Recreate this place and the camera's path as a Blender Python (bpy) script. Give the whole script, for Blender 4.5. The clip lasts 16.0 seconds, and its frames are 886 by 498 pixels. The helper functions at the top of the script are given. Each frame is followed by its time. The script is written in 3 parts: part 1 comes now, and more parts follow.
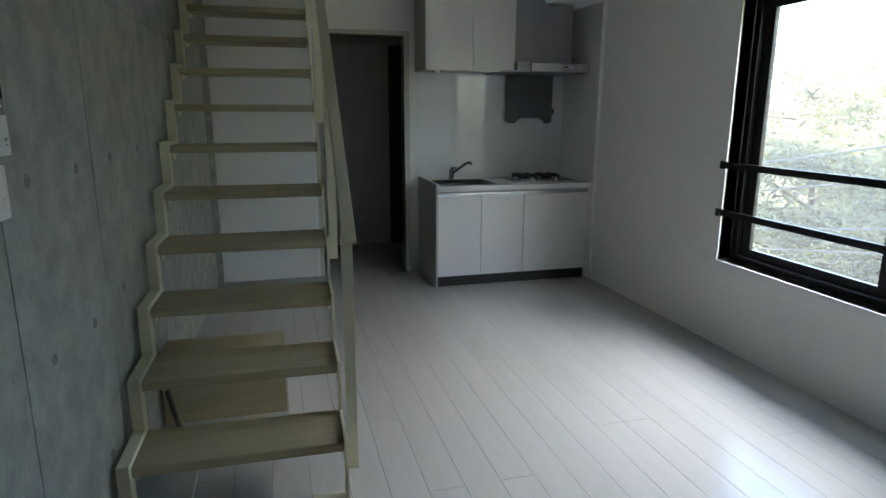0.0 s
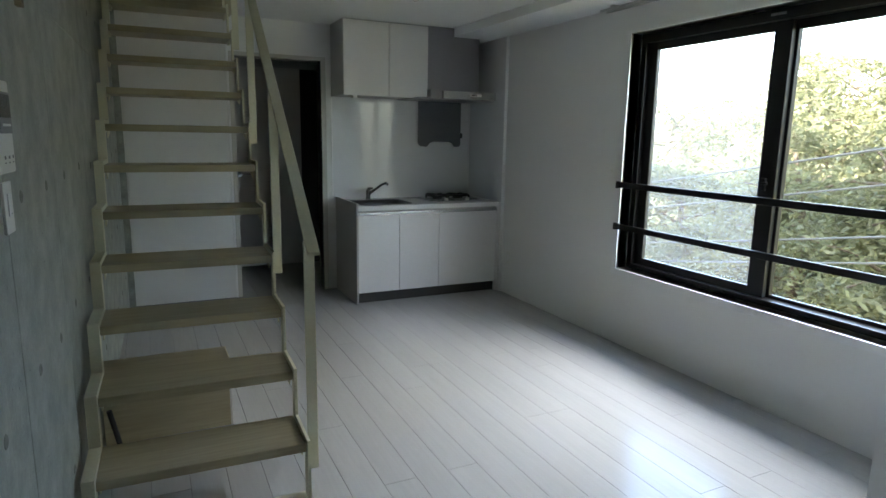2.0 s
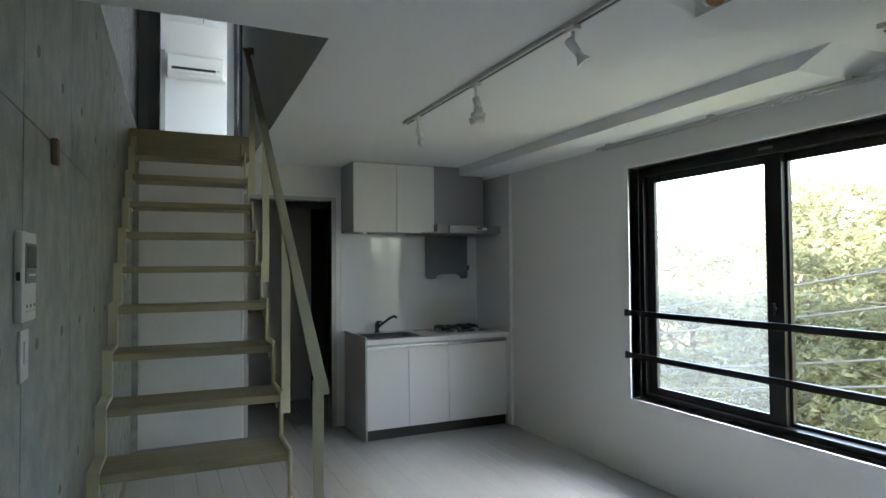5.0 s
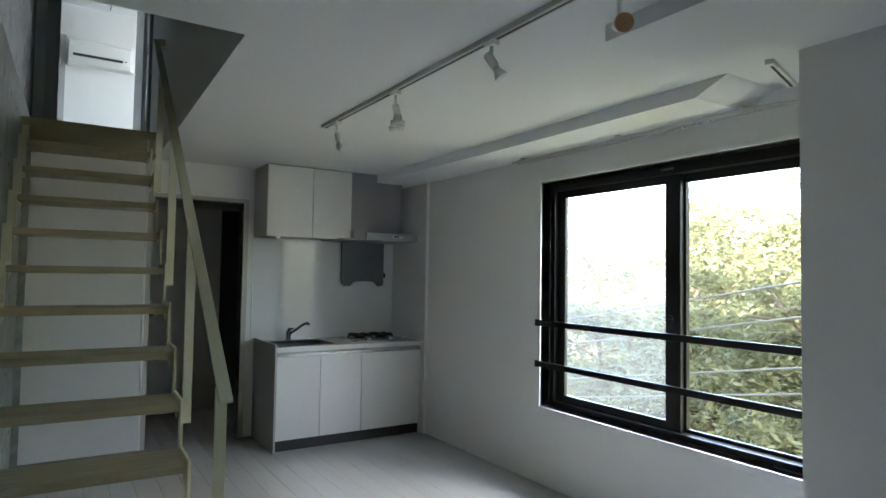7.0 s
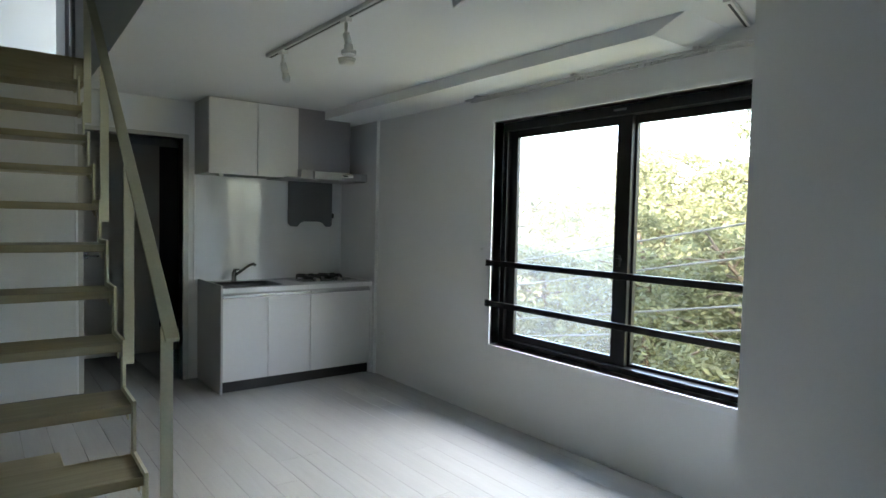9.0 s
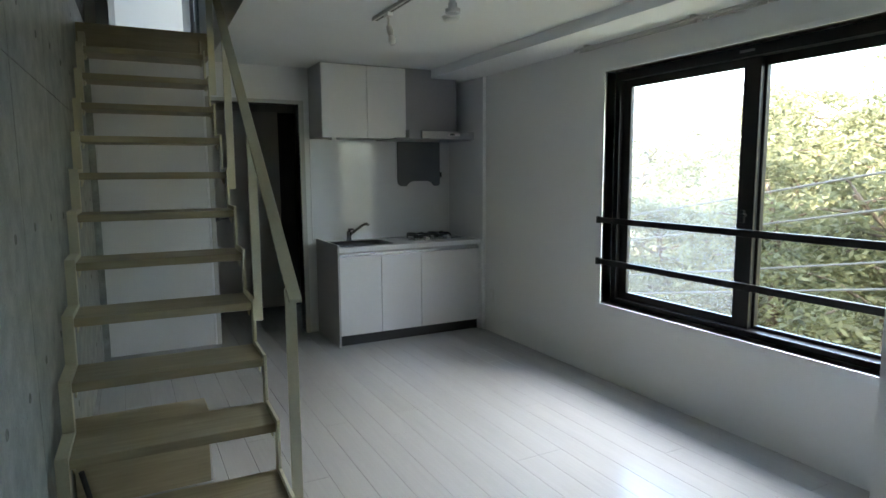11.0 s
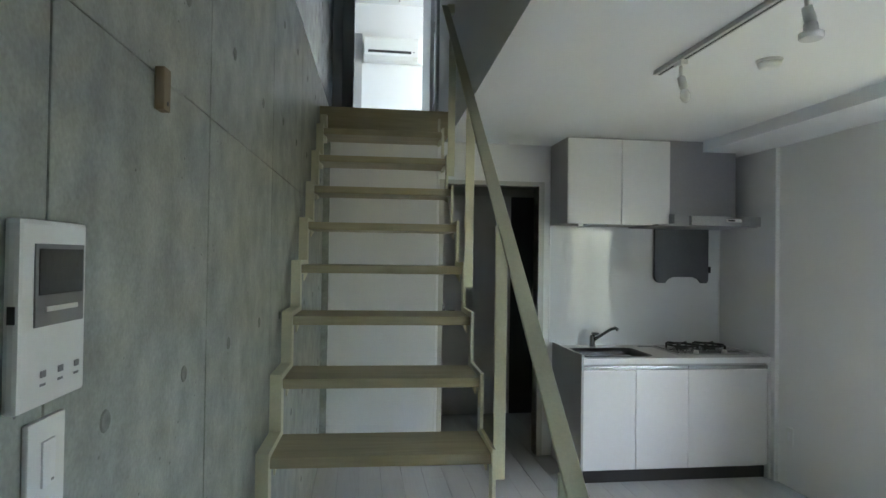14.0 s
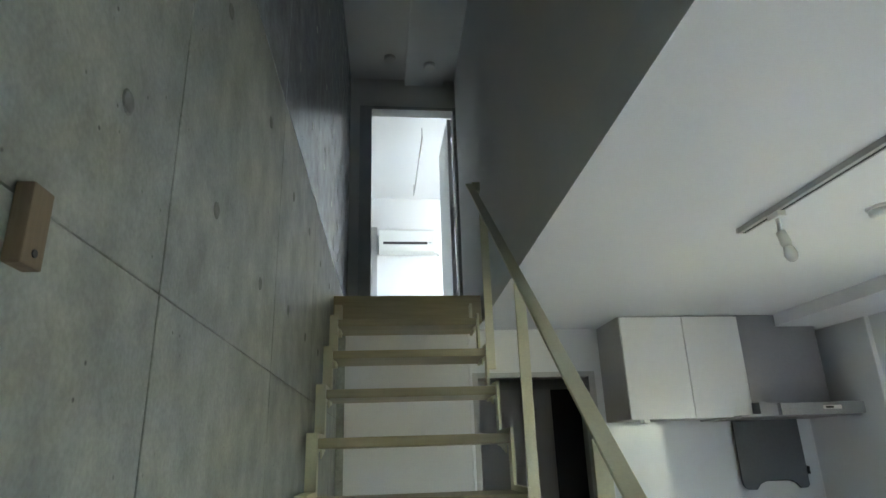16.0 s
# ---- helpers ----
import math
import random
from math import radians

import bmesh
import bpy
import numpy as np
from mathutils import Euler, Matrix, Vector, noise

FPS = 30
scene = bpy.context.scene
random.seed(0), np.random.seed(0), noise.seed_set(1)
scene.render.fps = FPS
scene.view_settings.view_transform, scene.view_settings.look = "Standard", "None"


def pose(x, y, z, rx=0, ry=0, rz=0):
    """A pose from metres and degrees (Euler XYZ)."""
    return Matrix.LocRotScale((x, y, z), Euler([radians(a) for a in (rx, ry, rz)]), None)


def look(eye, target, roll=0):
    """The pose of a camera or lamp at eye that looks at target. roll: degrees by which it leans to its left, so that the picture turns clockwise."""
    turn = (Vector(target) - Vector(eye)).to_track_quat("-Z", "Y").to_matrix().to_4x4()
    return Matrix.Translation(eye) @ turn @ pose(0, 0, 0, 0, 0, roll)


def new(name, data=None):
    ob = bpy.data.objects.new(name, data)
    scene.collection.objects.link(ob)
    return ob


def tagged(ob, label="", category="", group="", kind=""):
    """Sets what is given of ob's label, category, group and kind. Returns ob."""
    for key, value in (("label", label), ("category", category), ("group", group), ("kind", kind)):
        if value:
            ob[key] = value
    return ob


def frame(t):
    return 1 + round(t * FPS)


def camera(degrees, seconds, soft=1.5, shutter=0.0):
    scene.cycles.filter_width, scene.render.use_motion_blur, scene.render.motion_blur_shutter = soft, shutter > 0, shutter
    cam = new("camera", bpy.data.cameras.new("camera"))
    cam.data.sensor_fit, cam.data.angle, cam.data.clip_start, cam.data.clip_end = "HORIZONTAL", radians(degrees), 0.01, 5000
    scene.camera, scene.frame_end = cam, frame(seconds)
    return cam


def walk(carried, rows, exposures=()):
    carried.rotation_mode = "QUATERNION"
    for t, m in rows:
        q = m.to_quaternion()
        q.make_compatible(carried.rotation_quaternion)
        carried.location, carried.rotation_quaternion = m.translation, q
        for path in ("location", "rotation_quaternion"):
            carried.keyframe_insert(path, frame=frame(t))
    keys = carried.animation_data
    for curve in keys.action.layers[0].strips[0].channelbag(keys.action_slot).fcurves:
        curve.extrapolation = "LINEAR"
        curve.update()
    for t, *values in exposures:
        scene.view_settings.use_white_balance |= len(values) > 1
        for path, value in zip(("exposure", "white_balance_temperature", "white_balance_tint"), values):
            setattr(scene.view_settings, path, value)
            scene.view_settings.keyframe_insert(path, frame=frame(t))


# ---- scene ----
cam = camera(71.9, 16.0)
PATH = [
    (0, (0.53, 0.209, 1.474), (1.047, 2.09, 1.034), 0.2),
    (0.5, (0.438, 0.174, 1.445), (1.095, 2.011, 1.007), 1.0),
    (1, (0.329, 0.078, 1.485), (1.093, 1.879, 1.068), 1.5),
    (1.5, (0.254, 0.055, 1.473), (1.083, 1.833, 1.081), 1.1),
    (2, (0.231, 0.048, 1.475), (1.08, 1.821, 1.11), 1.0),
    (2.5, (0.201, 0.042, 1.499), (1.065, 1.817, 1.178), 0.5),
    (3, (0.217, 0.041, 1.481), (1.079, 1.832, 1.263), 0.3),
    (3.5, (0.213, 0.038, 1.491), (1.06, 1.845, 1.353), 0.1),
    (4, (0.212, 0.037, 1.494), (1.039, 1.857, 1.456), -0.0),
    (6.5, (0.229, 0.039, 1.497), (1.186, 1.792, 1.6), 0.6),
    (7, (0.231, 0.033, 1.49), (1.304, 1.719, 1.575), 0.9),
    (7.5, (0.25, 0.028, 1.485), (1.404, 1.66, 1.541), 0.9),
    (8, (0.244, 0.051, 1.466), (1.465, 1.635, 1.468), 0.5),
    (10.5, (0.227, 0.098, 1.458), (1.306, 1.766, 1.225), -0.0),
    (11, (0.235, 0.089, 1.49), (1.148, 1.851, 1.244), -0.4),
    (11.5, (0.272, 0.211, 1.497), (1.031, 2.048, 1.274), -0.1),
    (12, (0.377, 0.301, 1.521), (0.941, 2.212, 1.345), 0.4),
    (12.5, (0.404, 0.406, 1.507), (0.817, 2.358, 1.37), 1.1),
    (13, (0.357, 0.62, 1.518), (0.682, 2.59, 1.411), 1.5),
    (13.5, (0.294, 0.785, 1.53), (0.591, 2.763, 1.482), 1.3),
    (14, (0.294, 1.023, 1.55), (0.559, 3.005, 1.576), 0.8),
    (14.5, (0.309, 1.229, 1.582), (0.543, 3.209, 1.729), -0.1),
    (15, (0.295, 1.401, 1.604), (0.554, 3.355, 1.944), -1.6),
    (15.5, (0.26, 1.54, 1.63), (0.525, 3.45, 2.161), -1.5),
    (16, (0.247, 1.637, 1.638), (0.466, 3.519, 2.279), -1.9),
]
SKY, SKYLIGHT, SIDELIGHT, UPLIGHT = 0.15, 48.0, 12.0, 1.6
walk(cam, [(t, look(eye, target, roll)) for t, eye, target, roll in PATH],
     [(0.0, 4.22), (4.0, 4.48), (8.0, 4.52), (11.0, 4.37), (12.5, 4.7), (14.0, 5.15), (16.0, 5.4)])

# ---- light ----
world = bpy.data.worlds.new("sky")
scene.world = world
world.use_nodes = True
wn, wl = world.node_tree.nodes, world.node_tree.links
sky = wn.new("ShaderNodeTexSky")
sky.sky_type, sky.sun_disc = "NISHITA", False
sky.sun_elevation, sky.sun_rotation = radians(32), radians(-107)
sky.air_density, sky.dust_density = 1.0, 2.0
wn["Background"].inputs["Strength"].default_value = SKY
wl.new(sky.outputs[0], wn["Background"].inputs["Color"])
sun = new("sun", bpy.data.lights.new("sun", "SUN"))
sun.data.energy, sun.data.angle, sun.data.color = 3.0, radians(0.6), (1.0, 0.93, 0.8)
sun.matrix_world = look((-10, -3, 6.5), (0, 0, 0))


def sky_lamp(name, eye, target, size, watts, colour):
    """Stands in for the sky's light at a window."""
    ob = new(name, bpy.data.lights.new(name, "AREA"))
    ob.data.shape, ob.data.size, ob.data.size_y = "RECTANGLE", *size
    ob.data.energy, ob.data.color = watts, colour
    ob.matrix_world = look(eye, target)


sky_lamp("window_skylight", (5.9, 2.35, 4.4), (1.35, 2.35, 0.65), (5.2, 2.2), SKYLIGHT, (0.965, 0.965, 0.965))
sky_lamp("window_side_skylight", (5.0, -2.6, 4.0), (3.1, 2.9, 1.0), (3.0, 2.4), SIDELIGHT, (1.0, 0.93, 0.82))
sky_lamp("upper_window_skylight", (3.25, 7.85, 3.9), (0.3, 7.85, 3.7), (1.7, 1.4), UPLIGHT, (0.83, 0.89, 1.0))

# ---- materials ----
def material(name, base, rough=0.6, metal=0.0, vary=0.06, scale=6.0, grain=60.0, bump=0.05, stretch=(1, 1, 1), spec=0.5, pieces=0.0, coat=0.0):
    """Principled surface with a coarse stain, a fine grain and a little relief, in metres."""
    m = bpy.data.materials.new(name)
    m.use_nodes = True
    n, l = m.node_tree.nodes, m.node_tree.links
    p = n["Principled BSDF"]
    p.inputs["Roughness"].default_value, p.inputs["Metallic"].default_value = rough, metal
    p.inputs["Specular IOR Level"].default_value = spec
    p.inputs["Coat Weight"].default_value = coat
    geo = n.new("ShaderNodeNewGeometry")
    mp = n.new("ShaderNodeMapping")
    mp.inputs["Scale"].default_value = stretch
    l.new(geo.outputs["Position"], mp.inputs[0])
    a, b = n.new("ShaderNodeTexNoise"), n.new("ShaderNodeTexNoise")
    a.inputs["Scale"].default_value, a.inputs["Detail"].default_value = scale, 4
    b.inputs["Scale"].default_value, b.inputs["Detail"].default_value = grain, 3
    l.new(mp.outputs[0], a.inputs["Vector"])
    l.new(mp.outputs[0], b.inputs["Vector"])
    add = n.new("ShaderNodeMath")
    add.operation = "ADD"
    l.new(a.outputs["Fac"], add.inputs[0])
    l.new(b.outputs["Fac"], add.inputs[1])
    last = add.outputs[0]
    if pieces:
        info = n.new("ShaderNodeObjectInfo")
        mul = n.new("ShaderNodeMath")
        mul.operation = "MULTIPLY_ADD"
        mul.inputs[1].default_value = pieces
        l.new(info.outputs["Random"], mul.inputs[0])
        l.new(last, mul.inputs[2])
        last = mul.outputs[0]
    rng = n.new("ShaderNodeMapRange")
    rng.inputs["From Min"].default_value, rng.inputs["From Max"].default_value = 0.6, 1.4 + pieces
    rng.inputs["To Min"].default_value, rng.inputs["To Max"].default_value = 1 - vary * 2, 1 + vary
    l.new(last, rng.inputs["Value"])
    mix = n.new("ShaderNodeVectorMath")
    mix.operation = "SCALE"
    mix.inputs[0].default_value = base
    l.new(rng.outputs[0], mix.inputs["Scale"])
    l.new(mix.outputs[0], p.inputs["Base Color"])
    bp = n.new("ShaderNodeBump")
    bp.inputs["Strength"].default_value, bp.inputs["Distance"].default_value = bump, 0.01
    l.new(b.outputs["Fac"], bp.inputs["Height"])
    l.new(bp.outputs[0], p.inputs["Normal"])
    return m


def glass(name, film=0.0, tint=(1, 1, 1)):
    """Clear pane: mostly see-through, glossy by angle; film: a haze of dust on it."""
    m = bpy.data.materials.new(name)
    m.use_nodes = True
    n, l = m.node_tree.nodes, m.node_tree.links
    n.remove(n["Principled BSDF"])
    clear, shine, mix, fr = n.new("ShaderNodeBsdfTransparent"), n.new("ShaderNodeBsdfGlossy"), n.new("ShaderNodeMixShader"), n.new("ShaderNodeLayerWeight")
    clear.inputs[0].default_value = (*tint, 1)
    shine.inputs["Roughness"].default_value = 0.02
    power, gain = n.new("ShaderNodeMath"), n.new("ShaderNodeMath")
    power.operation, gain.operation = "POWER", "MULTIPLY_ADD"
    power.inputs[1].default_value, gain.inputs[1].default_value, gain.inputs[2].default_value = 4.0, 0.6, 0.03
    l.new(fr.outputs["Facing"], power.inputs[0])
    l.new(power.outputs[0], gain.inputs[0])
    l.new(gain.outputs[0], mix.inputs[0])
    l.new(clear.outputs[0], mix.inputs[1])
    l.new(shine.outputs[0], mix.inputs[2])
    last = mix.outputs[0]
    if film:
        dust, tr, both, both2 = n.new("ShaderNodeBsdfTranslucent"), n.new("ShaderNodeTexNoise"), n.new("ShaderNodeMixShader"), n.new("ShaderNodeMapRange")
        dust.inputs[0].default_value = (0.9, 0.95, 1.0, 1)
        tr.inputs["Scale"].default_value = 1.5
        both2.inputs["To Min"].default_value, both2.inputs["To Max"].default_value = film * 0.6, film * 1.4
        l.new(tr.outputs["Fac"], both2.inputs["Value"])
        l.new(both2.outputs[0], both.inputs[0])
        l.new(last, both.inputs[1])
        l.new(dust.outputs[0], both.inputs[2])
        last = both.outputs[0]
    l.new(last, n["Material Output"].inputs["Surface"])
    return m


def concrete(name, base):
    """Board-formed concrete: cloudy stains, run marks, fine grain and small dark air holes."""
    m = material(name, base, 0.45, vary=0.09, scale=3.6, grain=40, bump=0.12, pieces=0.10)
    n, l = m.node_tree.nodes, m.node_tree.links
    p = n["Principled BSDF"]
    colour = p.inputs["Base Color"].links[0].from_socket
    geo = n.new("ShaderNodeNewGeometry")
    streak, cloud, pits, gate = n.new("ShaderNodeTexNoise"), n.new("ShaderNodeTexNoise"), n.new("ShaderNodeTexVoronoi"), n.new("ShaderNodeTexNoise")
    mp = n.new("ShaderNodeMapping")
    mp.inputs["Scale"].default_value = (1, 6, 0.8)
    l.new(geo.outputs["Position"], mp.inputs[0])
    l.new(mp.outputs[0], streak.inputs["Vector"])
    streak.inputs["Scale"].default_value, streak.inputs["Detail"].default_value = 1.6, 5
    cloud.inputs["Scale"].default_value, cloud.inputs["Detail"].default_value = 9, 6
    pits.inputs["Scale"].default_value = 26
    gate.inputs["Scale"].default_value = 7
    for t in (cloud, pits, gate):
        l.new(geo.outputs["Position"], t.inputs["Vector"])
    def rng(src, a0, a1, b0, b1):
        r = n.new("ShaderNodeMapRange")
        for k, v in (("From Min", a0), ("From Max", a1), ("To Min", b0), ("To Max", b1)):
            r.inputs[k].default_value = v
        l.new(src, r.inputs["Value"])
        return r.outputs[0]
    def mul(x, y):
        q = n.new("ShaderNodeMath")
        q.operation = "MULTIPLY"
        l.new(x, q.inputs[0])
        l.new(y, q.inputs[1])
        return q.outputs[0]
    hole = rng(pits.outputs["Distance"], 0.05, 0.10, 0.28, 1.0)
    sparse = rng(gate.outputs["Fac"], 0.48, 0.57, 0.0, 1.0)
    mix = n.new("ShaderNodeMix")
    mix.data_type = "FLOAT"
    l.new(sparse, mix.inputs["Factor"])
    mix.inputs["A"].default_value = 1.0
    l.new(hole, mix.inputs["B"])
    speck = n.new("ShaderNodeTexNoise")
    speck.inputs["Scale"].default_value, speck.inputs["Detail"].default_value = 120, 2
    l.new(geo.outputs["Position"], speck.inputs["Vector"])
    dust = rng(speck.outputs["Fac"], 0.32, 0.68, 0.90, 1.08)
    f = mul(mul(mul(rng(streak.outputs["Fac"], 0.3, 0.7, 0.95, 1.04), rng(cloud.outputs["Fac"], 0.3, 0.72, 0.73, 1.20)), mix.outputs["Result"]), dust)
    sc = n.new("ShaderNodeVectorMath")
    sc.operation = "SCALE"
    l.new(colour, sc.inputs[0])
    l.new(f, sc.inputs["Scale"])
    tone, tint = n.new("ShaderNodeTexNoise"), n.new("ShaderNodeMix")
    tone.inputs["Scale"].default_value, tone.inputs["Detail"].default_value = 1.7, 3
    l.new(geo.outputs["Position"], tone.inputs["Vector"])
    tint.data_type, tint.blend_type = "RGBA", "MULTIPLY"
    tint.inputs[7].default_value = (0.97, 0.99, 1.04, 1)
    l.new(rng(tone.outputs["Fac"], 0.42, 0.6, 0.0, 1.0), tint.inputs["Factor"])
    l.new(sc.outputs[0], tint.inputs[6])
    l.new(tint.outputs[2], p.inputs["Base Color"])
    return m


CONCRETE = concrete("concrete", (0.355, 0.37, 0.322))
# darker, smoother upper concrete; the upper room's blue skylight is painted into its colour
SMOOTH = concrete("smooth_concrete_skylight_tint", (0.27, 0.285, 0.29))
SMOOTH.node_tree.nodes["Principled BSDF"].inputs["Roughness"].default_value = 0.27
GROOVE = material("concrete_joint", (0.13, 0.138, 0.125), 0.8, vary=0.15, scale=5, grain=50)
PLUG = material("tie_hole_mortar", (0.25, 0.26, 0.235), 0.8, vary=0.15, scale=20, grain=80)
PAPER = material("white_wallpaper", (0.79, 0.79, 0.775), 0.75, vary=0.02, scale=1.5, grain=260, bump=0.08)
CEIL = material("ceiling_paper", (0.77, 0.78, 0.78), 0.8, vary=0.02, scale=1.2, grain=240, bump=0.06)
BOARD = material("white_floor_board", (0.50, 0.50, 0.495), 0.18, vary=0.05, scale=9, grain=70, bump=0.03, stretch=(1, 0.06, 1), pieces=0.35, spec=0.5)
GAP = material("board_gap", (0.36, 0.355, 0.34), 0.8)
WHITE = material("white_paint", (0.70, 0.70, 0.69), 0.45, vary=0.03, scale=3, grain=90, bump=0.02)
TRIM = material("white_trim", (0.80, 0.80, 0.80), 0.4, vary=0.02, scale=4, grain=80, bump=0.01)
STEEL = material("cream_painted_steel", (0.68, 0.655, 0.49), 0.45, vary=0.05, scale=4, grain=120, bump=0.03)
ASH = material("bleached_ash_wood", (0.43, 0.38, 0.25), 0.5, vary=0.16, scale=7, grain=60, bump=0.05, stretch=(0.07, 1, 1), pieces=0.25)
UNIT = material("white_laminate", (0.74, 0.73, 0.72), 0.28, vary=0.015, scale=2, grain=40, bump=0.0)
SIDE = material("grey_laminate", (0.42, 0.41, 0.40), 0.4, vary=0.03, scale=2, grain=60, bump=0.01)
PANEL = material("glossy_kitchen_panel", (0.74, 0.75, 0.76), 0.08, vary=0.015, scale=0.8, grain=8, bump=0.012)
TOP = material("white_worktop", (0.78, 0.78, 0.77), 0.22, vary=0.02, scale=5, grain=200)
HOOD = material("grey_hood_paint", (0.30, 0.295, 0.31), 0.35, 0.3, vary=0.03, scale=2, grain=50, bump=0.0)
TAPM = material("tap_chrome", (0.30, 0.30, 0.31), 0.16, 1.0, vary=0.03, scale=10, grain=150)
CHROME = material("brushed_steel", (0.55, 0.55, 0.56), 0.25, 1.0, vary=0.04, scale=10, grain=150)
SINK = material("stainless_sink", (0.05, 0.05, 0.052), 0.42, 1.0, vary=0.05, scale=8, grain=150)
SHIELD = material("dark_heat_shield", (0.13, 0.14, 0.15), 0.45, 0.3, vary=0.06, scale=4, grain=80)
IRON = material("black_cast_iron", (0.02, 0.02, 0.02), 0.5, vary=0.1, scale=20, grain=200)
KICK = material("black_kick_board", (0.022, 0.021, 0.02), 0.5, vary=0.1)
BLACK = material("black_aluminium", (0.012, 0.012, 0.013), 0.35, 0.2, vary=0.1, scale=5, grain=120, bump=0.01)
DOOR = material("grey_door_sheet", (0.52, 0.51, 0.48), 0.5, vary=0.04, scale=3, grain=80)
FRAME = material("beige_door_frame", (0.52, 0.51, 0.47), 0.45, vary=0.03, scale=3, grain=80)
GREYFRAME = material("grey_door_frame", (0.50, 0.51, 0.51), 0.45, vary=0.03, scale=3, grain=80)
# near-black colour that stands in for deep shade beside the vestibule door
GAP_SHADE = material("painted_gap_shade", (0.03, 0.03, 0.03), 0.7, vary=0.1)
PLASTIC = material("white_plastic", (0.76, 0.76, 0.73), 0.35, vary=0.015, scale=8, grain=100, bump=0.0)
RAILM = material("grey_white_rail", (0.50, 0.50, 0.48), 0.4, vary=0.02, scale=5, grain=90, bump=0.0)
GREYP = material("grey_plastic", (0.22, 0.22, 0.22), 0.4, vary=0.03)
SCREEN = material("dark_screen", (0.012, 0.013, 0.013), 0.08, vary=0.05)
WOOD = material("raw_wood_block", (0.23, 0.175, 0.11), 0.7, vary=0.2, scale=12, grain=90, stretch=(1, 1, 0.1), bump=0.1)
BULB = material("frosted_bulb", (0.75, 0.75, 0.74), 0.2, vary=0.01)
AMBER = material("amber_lamp_lens", (0.62, 0.36, 0.20), 0.25, vary=0.1, scale=40, grain=150)
CLEAR = glass("window_glass", 0.0, (0.97, 0.98, 0.97))
HAZY = glass("dusty_window_glass", 0.045, (0.95, 0.98, 0.98))
BARK = material("tree_bark", (0.10, 0.075, 0.05), 0.9, vary=0.25, scale=8, grain=40, bump=0.4)
SOIL = material("hillside_soil", (0.10, 0.10, 0.05), 0.95, vary=0.3, scale=0.6, grain=6, bump=0.3)
CABLE = material("cable_sheath", (0.10, 0.10, 0.10), 0.6)
RENDERED = material("sun_block_render", (0.5, 0.49, 0.46), 0.85, vary=0.08, scale=1.0, grain=20)


def leaf_material(name, base):
    m = material(name, base, 0.55, vary=0.45, scale=1.3, grain=7, bump=0.0)
    n, l = m.node_tree.nodes, m.node_tree.links
    p = n["Principled BSDF"]
    t, mix = n.new("ShaderNodeBsdfTranslucent"), n.new("ShaderNodeMixShader")
    l.new(p.inputs["Base Color"].links[0].from_socket, t.inputs[0])
    mix.inputs[0].default_value = 0.5
    l.new(p.outputs[0], mix.inputs[1])
    l.new(t.outputs[0], mix.inputs[2])
    l.new(mix.outputs[0], n["Material Output"].inputs["Surface"])
    return m


LEAVES = [leaf_material("green_leaf", (0.18, 0.185, 0.095)), leaf_material("yellow_leaf", (0.44, 0.40, 0.19)), leaf_material("olive_leaf", (0.27, 0.255, 0.13))]

# ---- helpers ----
def box(bm, a, b, bevel=0.0):
    lo, hi = [min(p, q) for p, q in zip(a, b)], [max(p, q) for p, q in zip(a, b)]
    v = [bm.verts.new((x, y, z)) for z in (lo[2], hi[2]) for y in (lo[1], hi[1]) for x in (lo[0], hi[0])]
    f = [bm.faces.new([v[i] for i in q]) for q in ((0, 2, 3, 1), (4, 5, 7, 6), (0, 1, 5, 4), (2, 6, 7, 3), (0, 4, 6, 2), (1, 3, 7, 5))]
    if bevel:
        edges = {e for face in f for e in face.edges}
        bmesh.ops.bevel(bm, geom=list(edges), offset=bevel, segments=2, affect="EDGES", profile=0.6)
    return bm


def boxes(*pairs, bevel=0.0):
    bm = bmesh.new()
    for a, b in pairs:
        box(bm, a, b, bevel)
    return bm


def prism(points, axis, lo, hi, bevel=0.0):
    """A flat outline, given in the two other axes, drawn out along axis."""
    bm = bmesh.new()
    put = {"x": lambda p, d: (d, p[0], p[1]), "y": lambda p, d: (p[0], d, p[1]), "z": lambda p, d: (p[0], p[1], d)}[axis]
    a = [bm.verts.new(put(p, lo)) for p in points]
    b = [bm.verts.new(put(p, hi)) for p in points]
    bm.faces.new(a)
    bm.faces.new(b[::-1])
    k = len(points)
    for i in range(k):
        bm.faces.new((a[i], b[i], b[(i + 1) % k], a[(i + 1) % k]))
    bmesh.ops.recalc_face_normals(bm, faces=bm.faces)
    if bevel:
        bmesh.ops.bevel(bm, geom=bm.edges[:], offset=bevel, segments=1, affect="EDGES")
    return bm


